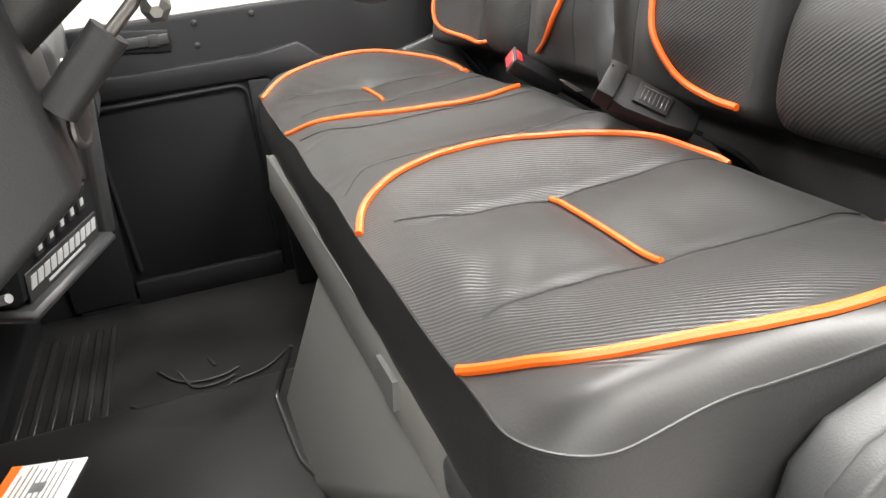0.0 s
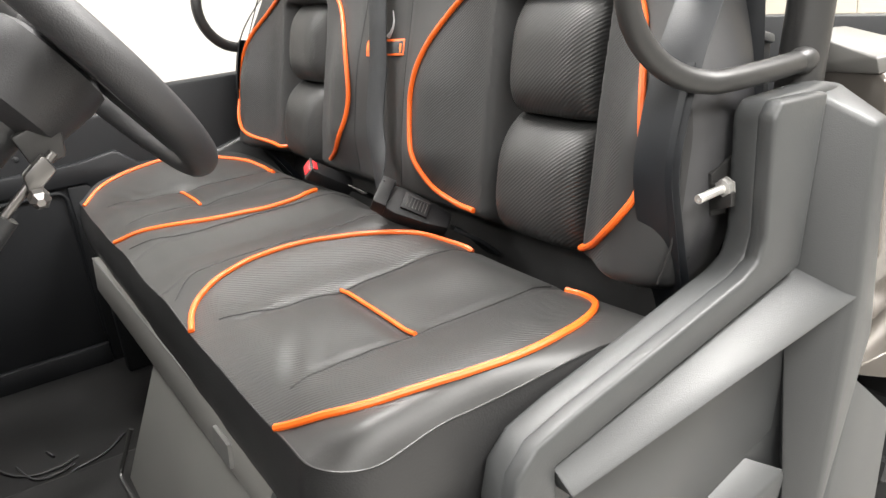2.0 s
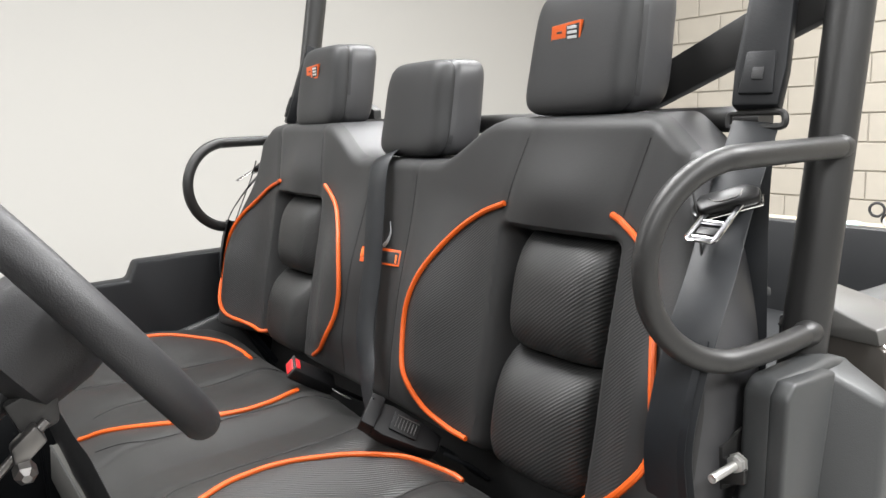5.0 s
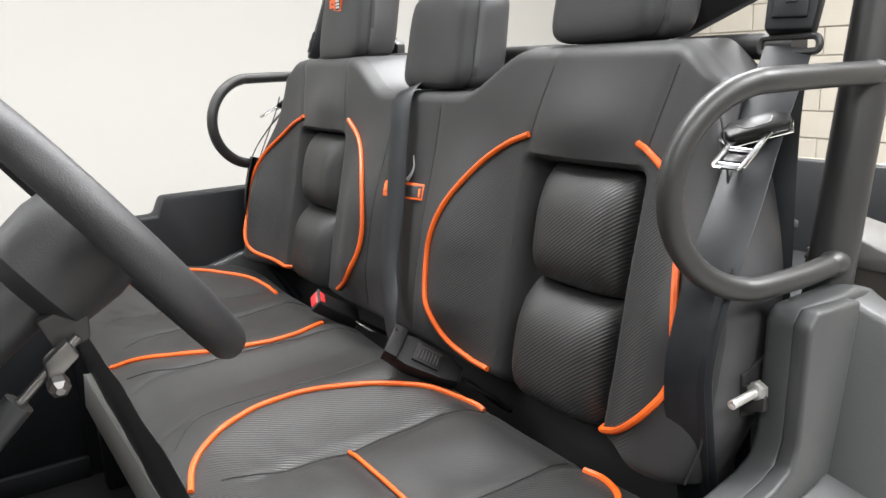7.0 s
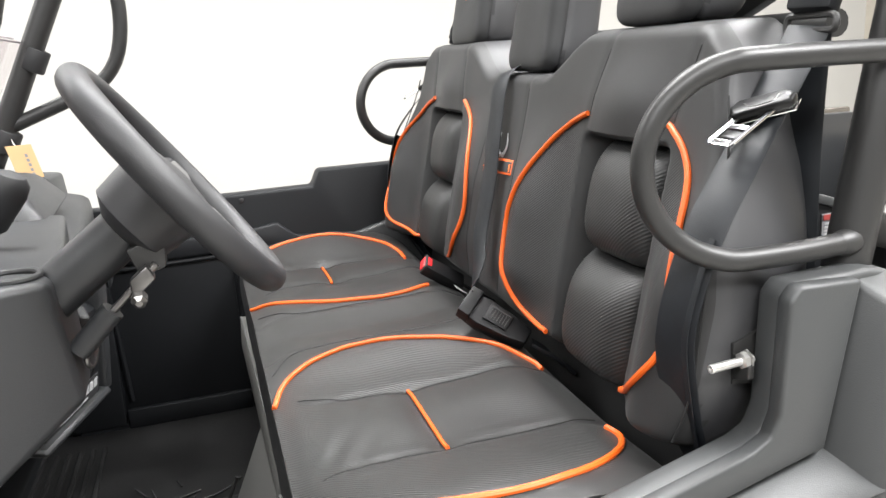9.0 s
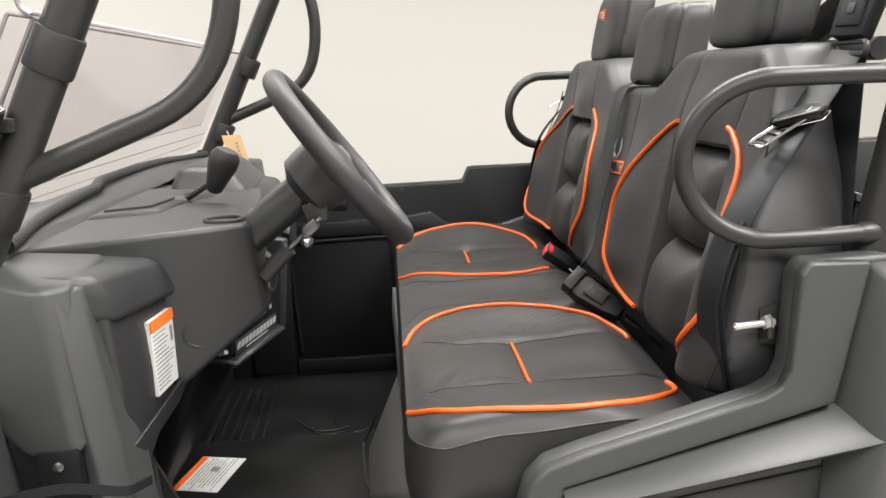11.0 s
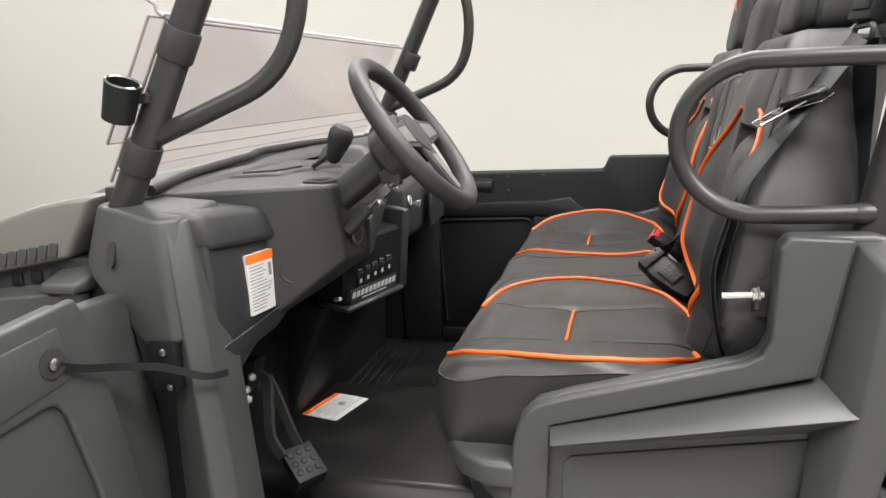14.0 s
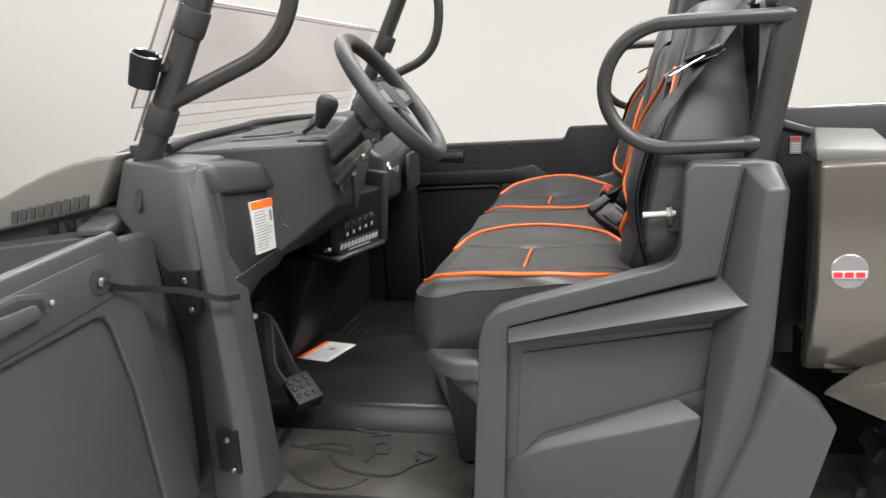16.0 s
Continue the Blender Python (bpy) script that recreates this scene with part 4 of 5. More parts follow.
def headrest(cy, zb, zt, w):
    zc, h = (zb + zt) / 2, (zt - zb) / 2
    bm = bmesh.new()
    bmesh.ops.create_cube(bm, size=2)
    bmesh.ops.subdivide_edges(bm, edges=bm.edges, cuts=18, use_grid_fill=True)
    for v in bm.verts:
        q = v.co.copy()
        n = (abs(q.x) ** 6 + abs(q.y) ** 6 + abs(q.z) ** 6) ** (1 / 6)
        q *= max(abs(q.x), abs(q.y), abs(q.z)) / n
        wide = 1.0 - 0.10 * (q.z * 0.5 + 0.5) - 0.05 * max(0, -q.x)
        z = zc + q.z * h
        crease = 0.004 * bell(q.x + 0.35, 0.07)
        p = Vector((0.578 + REC * (z - 1.3) + q.x * 0.052, cy + q.y * (w / 2 * wide - crease), z - 0.004 * q.z * bell(q.x + 0.35, 0.07)))
        p += Vector((0, 1, 0)) * 0.0018 * noise.noise(p * 16) + Vector((1, 0, 0)) * 0.002 * noise.noise(p * 11 + Vector((3, 0, 0)))
        v.co = p
    bmesh.ops.recalc_face_normals(bm, faces=bm.faces)
    head = two_tone(bm, "headrest", (VINYL, VINYLS), lambda c: 1 if c.x > 0.578 + REC * (c.z - 1.3) - 0.016 else 0, seat, "black vinyl padded headrest")
    part("post", tube([(0.59, cy, zb - 0.05), (0.59, cy, zb + 0.02)], 0.007, 10), STEEL, head)
    return head


HEADS = [headrest(-0.386, 1.312, 1.482, 0.200), headrest(0.000, 1.250, 1.412, 0.200), headrest(0.380, 1.304, 1.472, 0.205)]


def head_x(z):
    return 0.578 + REC * (z - 1.3) - 0.052


# two-colour block badge on the outer headrests, and the emblem on the middle of the backrest
for hd, cy in ((HEADS[0], -0.374), (HEADS[2], 0.392)):
    hx = head_x(1.418)
    badge = part("badge", slab([(cy + 0.029, 1.400), (cy + 0.025, 1.430), (cy - 0.029, 1.434), (cy - 0.027, 1.406)], hx - 0.0016, hx + 0.006, "x", 0.0004, 1), ORANGE, hd, "orange embroidered badge")
    for z in (1.4100, 1.4195):
        part("badge_slit", box(hx - 0.0019, hx + 0.004, cy + 0.006, cy + (0.026 if z < 1.415 else 0.016), z, z + 0.0030, 0.0003, 1), VINYL, badge)
    part("badge_field", slab([(cy - 0.0005, 1.4065), (cy - 0.0025, 1.4285), (cy - 0.0265, 1.4305), (cy - 0.0245, 1.4095)], hx - 0.0020, hx + 0.004, "x", 0.0003, 1), VINYL, badge)
    for k in range(3):
        z = 1.4115 + 0.0062 * k
        part("badge_bar", box(hx - 0.0026, hx + 0.004, cy - 0.0215, cy - 0.0045, z, z + 0.0038, 0.0003, 1), SILVER, badge)


def patch(outline, lift):
    """A thin piece of fabric that follows the backrest."""
    return hull([(back_front(y, z) + k, y, z) for y, z in outline for k in (-lift, 0.006)], 0.0003, 1)


emblem = part("emblem", patch([(0.055, 1.070), (0.055, 1.096), (0.0, 1.072), (0.0, 1.098), (-0.062, 1.100), (-0.062, 1.074)], 0.0008), ORANGE, backrest, "embroidered orange and silver emblem")
part("emblem_field", patch([(0.052, 1.073), (0.052, 1.093), (0.0, 1.075), (0.0, 1.095), (-0.059, 1.097), (-0.059, 1.077)], 0.0014), RUBBER, emblem)
for k in range(9):
    y = -0.054 + 0.0122 * k
    part("emblem_bar", patch([(y, 1.0785), (y + 0.0100, 1.0780), (y, 1.0925), (y + 0.0100, 1.0920)], 0.0030), ORLAB, emblem)
for s in (-1, 1):
    part("emblem_horn", tube([(back_front(y, z) - 0.0005, y, z) for _x, y, z in smooth_path([(0, s * 0.004, 1.102), (0, s * 0.014, 1.112), (0, s * 0.019, 1.126), (0, s * 0.013, 1.144)], 6)], 0.0035, 6, taper=[1.2 - 1.0 * k / 18 for k in range(19)]), SILVER, emblem)


# ---- seat belts ----
def buckle_frame(a, b, up):
    """A pose whose x runs from a to b and whose z leans towards up."""
    x = (Vector(b) - Vector(a)).normalized()
    y = Vector(up).cross(x).normalized()
    z = x.cross(y)
    return Matrix(((x.x, y.x, z.x, a[0]), (x.y, y.y, z.y, a[1]), (x.z, y.z, z.z, a[2]), (0, 0, 0, 1)))


def side_belt(s):
    belt = thing("seat_belt", "black shoulder seat belt with a chrome tongue, hanging beside the backrest", "seat belt", (0.45, s * 0.63, 0.82), "side seat belts")
    flip = (lambda bm: bm) if s < 0 else mirror
    path = smooth_path([(0.50, -0.60, 0.72), (0.458, -0.640, 0.80), (0.426, -0.658, 0.86), (0.410, -0.664, 0.92), (0.405, -0.663, 0.98), (0.417, -0.665, 1.04), (0.439, -0.667, 1.10), (0.476, -0.660, 1.152), (0.527, -0.643, 1.211), (0.592, -0.629, 1.298)], 6)
    part("webbing", flip(tube(path, 0, flat=(0.050, 0.0022, (-1, -0.36, 0.30)))), WEB, belt)
    part("webbing", flip(tube([(x + 0.004, y + 0.006, z) for x, y, z in path[:36]], 0, flat=(0.050, 0.0020, (-1, 0.05, 0.10)))), WEB, belt)
    part("webbing", flip(tube(smooth_path([(0.600, -0.622, 1.294), (0.602, -0.615, 1.20), (0.597, -0.62, 1.05), (0.59, -0.625, 0.90)], 6), 0, flat=(0.046, 0.0022, (-1, -0.45, 0.1)))), WEB, belt)
    up = Vector((-0.433, -0.131, 0.864))
    m = buckle_frame((0.523, -0.645, 1.2160), (0.4605, -0.655, 1.1830), up)
    mc = buckle_frame((0.523, -0.644, 1.2160), (0.471, -0.713, 1.1795), up)
    tongue = part("tongue_cover", flip(moved(hull([(x, y, z) for x, y in ((-0.019, -0.024), (-0.019, 0.024), (-0.004, 0.036), (-0.004, -0.036), (0.013, 0.030), (0.013, -0.030)) for z in (-0.004, 0.008)], 0.0045, 3), mc)), GLOSSB, belt, "black plastic tongue cover")
    part("rim", flip(moved(hull([(x, y, z) for x, y in ((-0.006, -0.038), (-0.006, 0.038), (0.0155, 0.032), (0.0155, -0.032)) for z in (-0.0050, -0.0030)], 0.0008), mc)), CHROME, tongue)
    part("cover_groove", flip(moved(tube(smooth_path([(-0.006, -0.018, 0.0082), (0.004, -0.012, 0.0082), (0.006, 0.0, 0.0082), (0.004, 0.012, 0.0082), (-0.006, 0.018, 0.0082)], 5), 0.0006, 6), mc)), STEELD, tongue)
    for y in (-0.0140, 0.0140):
        part("tongue_bar", flip(moved(box(-0.002, 0.070, y - 0.0030, y + 0.0030, -0.0005, 0.0018, 0.0007), m)), TONGUE, tongue, "steel tongue bar with its dark reflection in the colour")
    for x0, x1 in ((0.0365, 0.0425), (0.0640, 0.0715)):
        part("tongue_bar", flip(moved(box(x0, x1, -0.0150, 0.0150, -0.0007, 0.0016, 0.0007), m)), TONGUE, tongue, "steel tongue bar with its dark reflection in the colour")
    part("tongue_edge", flip(moved(tube([(0.004, -0.0170, 0.0012), (0.066, -0.0170, 0.0012), (0.0715, -0.0125, 0.0012), (0.0715, 0.0125, 0.0012), (0.066, 0.0170, 0.0012), (0.004, 0.0170, 0.0012)], 0.0011, 6), m)), CHROME, tongue, "chrome tongue edge")
    for x in (0.0365, 0.0640):
        part("tongue_edge", flip(moved(tube([(x, -0.0110, 0.0014), (x, 0.0110, 0.0014)], 0.0009, 6), m)), CHROME, tongue, "chrome tongue edge")
    part("tongue_inlay", flip(moved(box(0.046, 0.058, -0.0105, 0.0105, -0.0006, 0.0008, 0.0004), m)), GLOSSB, tongue)
    # guide ring and height adjuster
    part("guide_ring", flip(tube(bent([(0.590, -0.596, 1.293), (0.592, -0.594, 1.309), (0.598, -0.660, 1.309), (0.596, -0.662, 1.293), (0.590, -0.596, 1.293)], 0.010), 0.0040, 8)), TUBE, belt)
    m2 = buckle_frame((0.596, -0.627, 1.312), (0.660, -0.612, 1.490), (-0.9, -0.30, 0.3))
    adj = part("adjuster", flip(moved(hull([(x, y, z) for x, y in ((0.0, -0.025), (0.0, 0.025), (0.045, 0.028), (0.045, -0.028), (0.19, 0.022), (0.19, -0.022)) for z in (-0.010, 0.014)], 0.004), m2)), INNER, belt, "black plastic height adjuster")
    part("adjuster_face", flip(moved(hull([(x, y, z) for x, y in ((0.012, -0.019), (0.012, 0.019), (0.062, 0.016), (0.062, -0.016)) for z in (0.012, 0.018)], 0.003), m2)), INNER, adj)
    part("adjuster_button", flip(moved(box(0.028, 0.042, -0.006, 0.006, 0.016, 0.0195, 0.001), m2)), RUBBER, adj)
    return belt


for s in (-1, 1):
    side_belt(s)

mid = thing("seat_belt", "black lap belt lying over the middle of the backrest", "seat belt", (0.40, -0.05, 0.86))
path = smooth_path([(0.535, 0.040, 1.262), (0.488, 0.022, 1.240), (0.462, 0.006, 1.15), (0.442, -0.008, 1.06), (0.416, -0.020, 0.97), (0.398, -0.052, 0.915), (0.372, -0.100, 0.888), (0.342, -0.160, 0.883)], 7)
part("webbing", tube(path, 0, flat=(0.044, 0.0024, (-1, -0.25, 0.15))), WEB, mid)
m = buckle_frame((0.338, -0.166, 0.879), (0.413, -0.222, 0.828), (-0.05, -0.60, 0.80)) @ Matrix.Diagonal((0.86, 0.76, 0.8, 1))
b = part("latch_box", moved(hull([(x, y, z) for x, y in ((0.0, -0.031), (0.0, 0.031), (0.03, 0.037), (0.03, -0.037), (0.095, 0.030), (0.095, -0.030), (0.13, 0.020), (0.13, -0.020)) for z in (-0.020, 0.012)], 0.005), m), LATCHB, mid, "black plastic belt latch")
part("latch_lip", moved(hull([(x, y, z) for x, y in ((-0.014, -0.034), (-0.014, 0.040), (0.012, 0.040), (0.012, -0.036)) for z in (-0.012, 0.019)], 0.003), m), LATCHB, b)
part("latch_label", moved(box(0.036, 0.086, -0.020, 0.024, 0.010, 0.0170, 0.001), m), LATCHB, b)
for k in range(7):
    part("latch_bar", moved(box(0.0435 + 0.006 * k, 0.0450 + 0.006 * k, -0.013, 0.012, 0.0165, 0.0182, 0.0003, 1), m), STEELD, b)
part("latch_bar", moved(box(0.042, 0.084, 0.015, 0.0170, 0.0165, 0.0182, 0.0003, 1), m), STEELD, b)
part("stalk", tube(smooth_path([(0.425, -0.220, 0.818), (0.455, -0.232, 0.795), (0.49, -0.237, 0.76)], 5), 0, flat=(0.036, 0.006, (0, 0.1, 1))), INNER, mid)
part("clip", moved(hull([(0.378, 0.045, 0.852), (0.372, 0.012, 0.856), (0.40, 0.038, 0.832), (0.398, 0.010, 0.838), (0.378, 0.045, 0.854), (0.40, 0.038, 0.835)], 0), Matrix()), STEEL, mid)

rb = thing("belt_buckle", "black belt buckle with a red release button, beside the backrest", "buckle", (0.40, 0.17, 0.82))
m = buckle_frame((0.346, 0.148, 0.874), (0.430, 0.142, 0.817), (-0.3, -0.35, 1))
b = part("case", moved(hull([(x, y, z) for x in (0.0, 0.095) for y in (-0.020, 0.020) for z in (-0.013, 0.013)], 0.005), m), LATCHB, rb)
part("button", moved(hull([(-0.0025, -0.014, -0.008), (-0.0025, 0.014, -0.008), (-0.0025, -0.014, 0.008), (-0.0025, 0.014, 0.008), (0.004, -0.013, 0.0150), (0.004, 0.013, 0.0150), (0.014, -0.011, 0.0140), (0.014, 0.011, 0.0140)], 0.001), m), RED, b, "red release button")
part("bezel", moved(hull([(x, y, z) for x in (-0.001, 0.004) for y in (-0.019, 0.019) for z in (-0.012, 0.015)], 0.002), m), TUBE, b)
part("stalk", tube([(0.425, 0.142, 0.82), (0.49, 0.142, 0.775)], 0, flat=(0.034, 0.006, (0, 0.1, 1))), LATCHB, rb)

# seat hinge bolt with its bracket, on the outside of the backrest
for s in (-1, 1):
    hb = part("hinge_bracket", (lambda bm: bm if s < 0 else mirror(bm))(hull([(0.462, -0.684, 0.962), (0.470, -0.684, 0.962), (0.462, -0.712, 0.955), (0.470, -0.712, 0.955), (0.462, -0.684, 0.930), (0.470, -0.684, 0.930), (0.462, -0.712, 0.940), (0.470, -0.712, 0.940)], 0.0015)), TUBE, backrest)
    part("bracket_plate", (lambda bm: bm if s < 0 else mirror(bm))(hull([(0.462, -0.682, 0.972), (0.50, -0.682, 0.985), (0.462, -0.682, 0.925), (0.51, -0.682, 0.92), (0.462, -0.687, 0.972), (0.50, -0.687, 0.985), (0.462, -0.687, 0.925), (0.51, -0.687, 0.92)], 0.001)), TUBE, hb)
    part("bolt", (lambda bm: bm if s < 0 else mirror(bm))(turned([(0.0015, 0.003), (0.0022, 0.0005), (0.0046, 0.0), (0.0050, 0.001), (0.0048, 0.005), (0.0048, 0.054)], (0.421, -0.704, 0.957), (1, 0.05, 0.04), 12)), STEEL, hb, "zinc-plated bolt")
    part("nut", (lambda bm: bm if s < 0 else mirror(bm))(turned([(0.006, 0.0), (0.0095, 0.0015), (0.0095, 0.007), (0.006, 0.008), (0.011, 0.0085), (0.011, 0.010)], (0.459, -0.702, 0.959), (1, 0.05, 0.04), 6)), STEEL, hb)

# ---- steering wheel on its column ----
AXIS = Vector((0.78, 0.03, 0.58)).normalized()
HUB = Vector((-0.086, -0.412, 1.170))
steer = part("steering_wheel", ring_bar(HUB, AXIS, 0.152, 0.0170, 64, 18), WHEELG, car, "grey foam-rimmed steering wheel")
SX = AXIS.cross(Vector((0, 1, 0))).normalized()
SY = SX.cross(AXIS).normalized()
part("column", tube([HUB - AXIS * 0.23, HUB - AXIS * 0.03], 0.030, 24), DASH, car, "dark plastic steering column")
part("shroud", turned([(0.030, -0.085), (0.052, -0.070), (0.056, -0.030), (0.054, -0.012), (0.040, -0.006)], HUB, AXIS), WHEELG, steer)
part("hub", turned([(0.040, -0.012), (0.044, -0.004), (0.040, 0.006), (0.012, 0.010)], HUB, AXIS), WHEELG, steer)
for a in (90, 180, 270):
    d = (SX * math.cos(radians(a)) + SY * math.sin(radians(a)))
    e = AXIS.cross(d)
    p = [HUB + d * r + e * w + AXIS * h for r, w in ((0.025, 0.032), (0.025, -0.032), (0.142, 0.018), (0.142, -0.018)) for h in (-0.006, 0.004)]
    sp = part("spoke", hull(p, 0.003), WHEELG, steer)
    q = [HUB + d * r + e * w + AXIS * h for r, w in ((0.050, 0.018), (0.050, -0.018), (0.126, 0.012), (0.126, -0.012)) for h in (0.003, 0.0060)]
    part("spoke_plate", hull(q, 0.001), SPOKEG, sp)
    for w0, w1 in ((0.0195, 0.0135), (-0.0195, -0.0135)):
        part("groove", tube([HUB + d * 0.048 + e * w0 + AXIS * 0.0045, HUB + d * 0.128 + e * w1 + AXIS * 0.0045], 0.0012, 6), RUBBER, sp)

# tilt strut and latch under the column
part("tilt_bracket", hull([(-0.150, -0.452, 1.105), (-0.108, -0.448, 1.118), (-0.138, -0.452, 1.072), (-0.110, -0.448, 1.080), (-0.150, -0.425, 1.105), (-0.108, -0.425, 1.118), (-0.138, -0.425, 1.072), (-0.110, -0.425, 1.080)], 0.003), TUBE, car)
clamp = part("tilt_strut", tube([(-0.196, -0.452, 1.018), (-0.120, -0.452, 1.086)], 0.0042, 10), STEELD, car, "dull steel tilt strut")
part("strut_socket", tube([(-0.214, -0.450, 0.998), (-0.172, -0.452, 1.040)], 0.013, 12), DASH, clamp)
part("strut_clamp", hull([(-0.148, -0.464, 1.050), (-0.122, -0.464, 1.072), (-0.130, -0.464, 1.088), (-0.150, -0.464, 1.072), (-0.148, -0.446, 1.050), (-0.122, -0.446, 1.072), (-0.130, -0.446, 1.088), (-0.150, -0.446, 1.072)], 0.003), STEELD, clamp)
part("strut_nut", turned([(0.004, -0.004), (0.009, 0), (0.009, 0.012), (0.004, 0.016)], (-0.142, -0.47, 1.050), (0, 1, 0.3), 6), STEELD, clamp)

# ---- dashboard fittings ----
def plate(c, u, v, w, h, d, bevel=0.002):
    """A thin plate round a centre, w along u and h along v, d thick."""
    c, u, v = Vector(c), Vector(u).normalized(), Vector(v).normalized()
    n = u.cross(v).normalized()
    return hull([c + u * a * w / 2 + v * b * h / 2 + n * k for a in (-1, 1) for b in (-1, 1) for k in (0, d)], bevel, 1)


# warning label on the end pod: u runs to the passenger side, v up
LC = Vector((-0.3465, -0.553, 0.922))
LU, LV = Vector((0.075, 1, -0.04)).normalized(), Vector((0.03, -0.10, 1)).normalized()
LN = LU.cross(LV)
lab = part("warning_label", plate(LC - LN * 0.006, LU, LV, 0.085, 0.112, 0.0072, 0.0003), PAPER, pod, "white and orange printed warning label")
part("label_head", plate(LC + LV * 0.048 + LN * 0.0006, LU, LV, 0.085, 0.016, 0.002, 0), ORLAB, lab)
random.seed(4)
for k in range(14):
    w = random.uniform(0.04, 0.074)
    part("print_line", plate(LC + LV * (0.033 - 0.0062 * k) + LU * (w / 2 - 0.038) + LN * 0.0008, LU, LV, w if k > 4 else min(w, 0.054), 0.0016, 0.001, 0), PRINT, lab)
part("print_mark", plate(LC + LV * 0.020 + LU * 0.030 + LN * 0.0008, LU, LV, 0.009, 0.024, 0.001, 0), PRINT, lab)

# thumb dimple and cup well
part("dimple", ring_bar((-0.311, -0.497, 0.930), (0.48, -0.87, 0.0), 0.022, 0.0035, 28, 8), DASH, dash)
part("cup_well", ring_bar((-0.268, -0.440, 1.0885), (0, 0, 1), 0.028, 0.004, 28, 8), RUBBER, dash)

# switch panel: its face runs from the column back to the passenger half
LIP0, LIP1 = Vector((-0.345, -0.168, 0.757)), Vector((-0.279, 0.050, 0.759))
PU = (LIP1 - LIP0).normalized()
PV = Vector((0.12, 0.0, 1)).normalized()
PV = (PV - PU * PV.dot(PU)).normalized()
PC = (LIP0 + LIP1) / 2 + PV * 0.062
PN = PU.cross(PV).normalized()
panel = part("switch_panel", plate(PC + PV * 0.02 - PN * 0.090, PU, PV, 0.225, 0.155, 0.090, 0.008), INNER, car, "black switch panel with rocker switches")
part("panel_lip", plate(PC - PV * 0.064 - PN * 0.080, PU, PV, 0.232, 0.014, 0.096, 0.005), DASH, panel)
part("panel_rib", hull([LIP1 + PV * h + PU * w + PN * d for h in (-0.004, 0.20) for w in (-0.004, 0.022) for d in (-0.06, 0.010)], 0.007, 3), DASH, panel)
badge = part("name_plate", plate(PC - PV * 0.040, PU, PV, 0.190, 0.034, 0.0025, 0.001), RUBBER, panel, "black plate with silver lettering shape")
for k in range(11):
    part("plate_bar", plate(PC - PV * 0.036 + PU * (-0.082 + 0.0164 * k) + PN * 0.0024, PU, PV + PU * 0.25, 0.0120, 0.0145, 0.001, 0), SILVER, badge)
part("plate_bar", plate(PC - PV * 0.050 + PN * 0.0024, PU, PV, 0.10, 0.003, 0.001, 0), SILVER, badge)
for k in range(5):
    c = PC + PV * (0.004 + 0.002 * k) + PU * (-0.060 + 0.029 * k)
    sw = part("rocker_switch", plate(c - PN * 0.002, PU, PV, 0.020, 0.040, 0.007, 0.002), RUBBER, panel)
    part("rocker", plate(c + PN * 0.0045 + PV * 0.006, PU, PV + PN * 0.3, 0.014, 0.018, 0.004, 0.002), DASH, sw)
    part("symbol", plate(c + PN * 0.0048 - PV * 0.009, PU, PV, 0.008, 0.009, 0.001, 0), SILVER, sw)
part("display", plate((-0.245, -0.275, 0.955), Vector((-0.25, 1, 0)), Vector((0.08, 0, 1)), 0.06, 0.08, 0.014, 0.003), RUBBER, dash)
part("socket_ring", ring_bar((-0.207, -0.420, 0.983), (1, -0.25, -0.1), 0.015, 0.003, 24, 8), STEELD, dash)
part("socket", turned([(0.014, -0.004), (0.013, 0.002), (0.004, 0.003)], (-0.207, -0.420, 0.983), (1, -0.25, -0.1), 20), RUBBER, dash)
part("toggle", tube([(-0.362, -0.178, 0.782), (-0.345, -0.190, 0.788)], 0.005, 10), SILVER, panel)

# ignition key on the passenger half
part("ignition_ring", ring_bar((-0.288, 0.215, 0.952), (1, 0, 0.1), 0.012, 0.003, 24, 8), STEEL, passenger_dash)
part("key", hull([(-0.285, 0.211, 0.945), (-0.285, 0.219, 0.945), (-0.262, 0.210, 0.934), (-0.262, 0.222, 0.934), (-0.258, 0.208, 0.955), (-0.258, 0.222, 0.955)], 0.002), STEEL, passenger_dash)
part("glove_box", plate((-0.299, 0.52, 0.905), (-0.05, 1, 0), (0.05, 0, 1), 0.20, 0.13, 0.012, 0.008), DASH, passenger_dash)

# top of the dash: tray wells, instrument hood and the windscreen seal
part("tray", hull([(-0.50, -0.36, 1.092), (-0.40, -0.33, 1.094), (-0.36, -0.10, 1.092), (-0.50, -0.05, 1.092), (-0.51, -0.37, 1.07), (-0.39, -0.34, 1.07), (-0.35, -0.09, 1.07), (-0.51, -0.04, 1.07)], 0.006), DASH, dash)
part("tray_floor", hull([(-0.485, -0.33, 1.0965), (-0.415, -0.31, 1.0975), (-0.38, -0.12, 1.0965), (-0.485, -0.08, 1.0965), (-0.485, -0.33, 1.08), (-0.415, -0.31, 1.08), (-0.38, -0.12, 1.08), (-0.485, -0.08, 1.08)], 0.001), RUBBER, dash)
part("dash_hump", hull([(-0.48, 0.02, 1.07), (-0.31, 0.05, 1.05), (-0.33, 0.42, 1.05), (-0.50, 0.45, 1.07), (-0.46, 0.05, 1.125), (-0.36, 0.08, 1.118), (-0.38, 0.38, 1.112), (-0.47, 0.40, 1.12)], 0.018, 3), DASH, car, "raised dashboard housing")
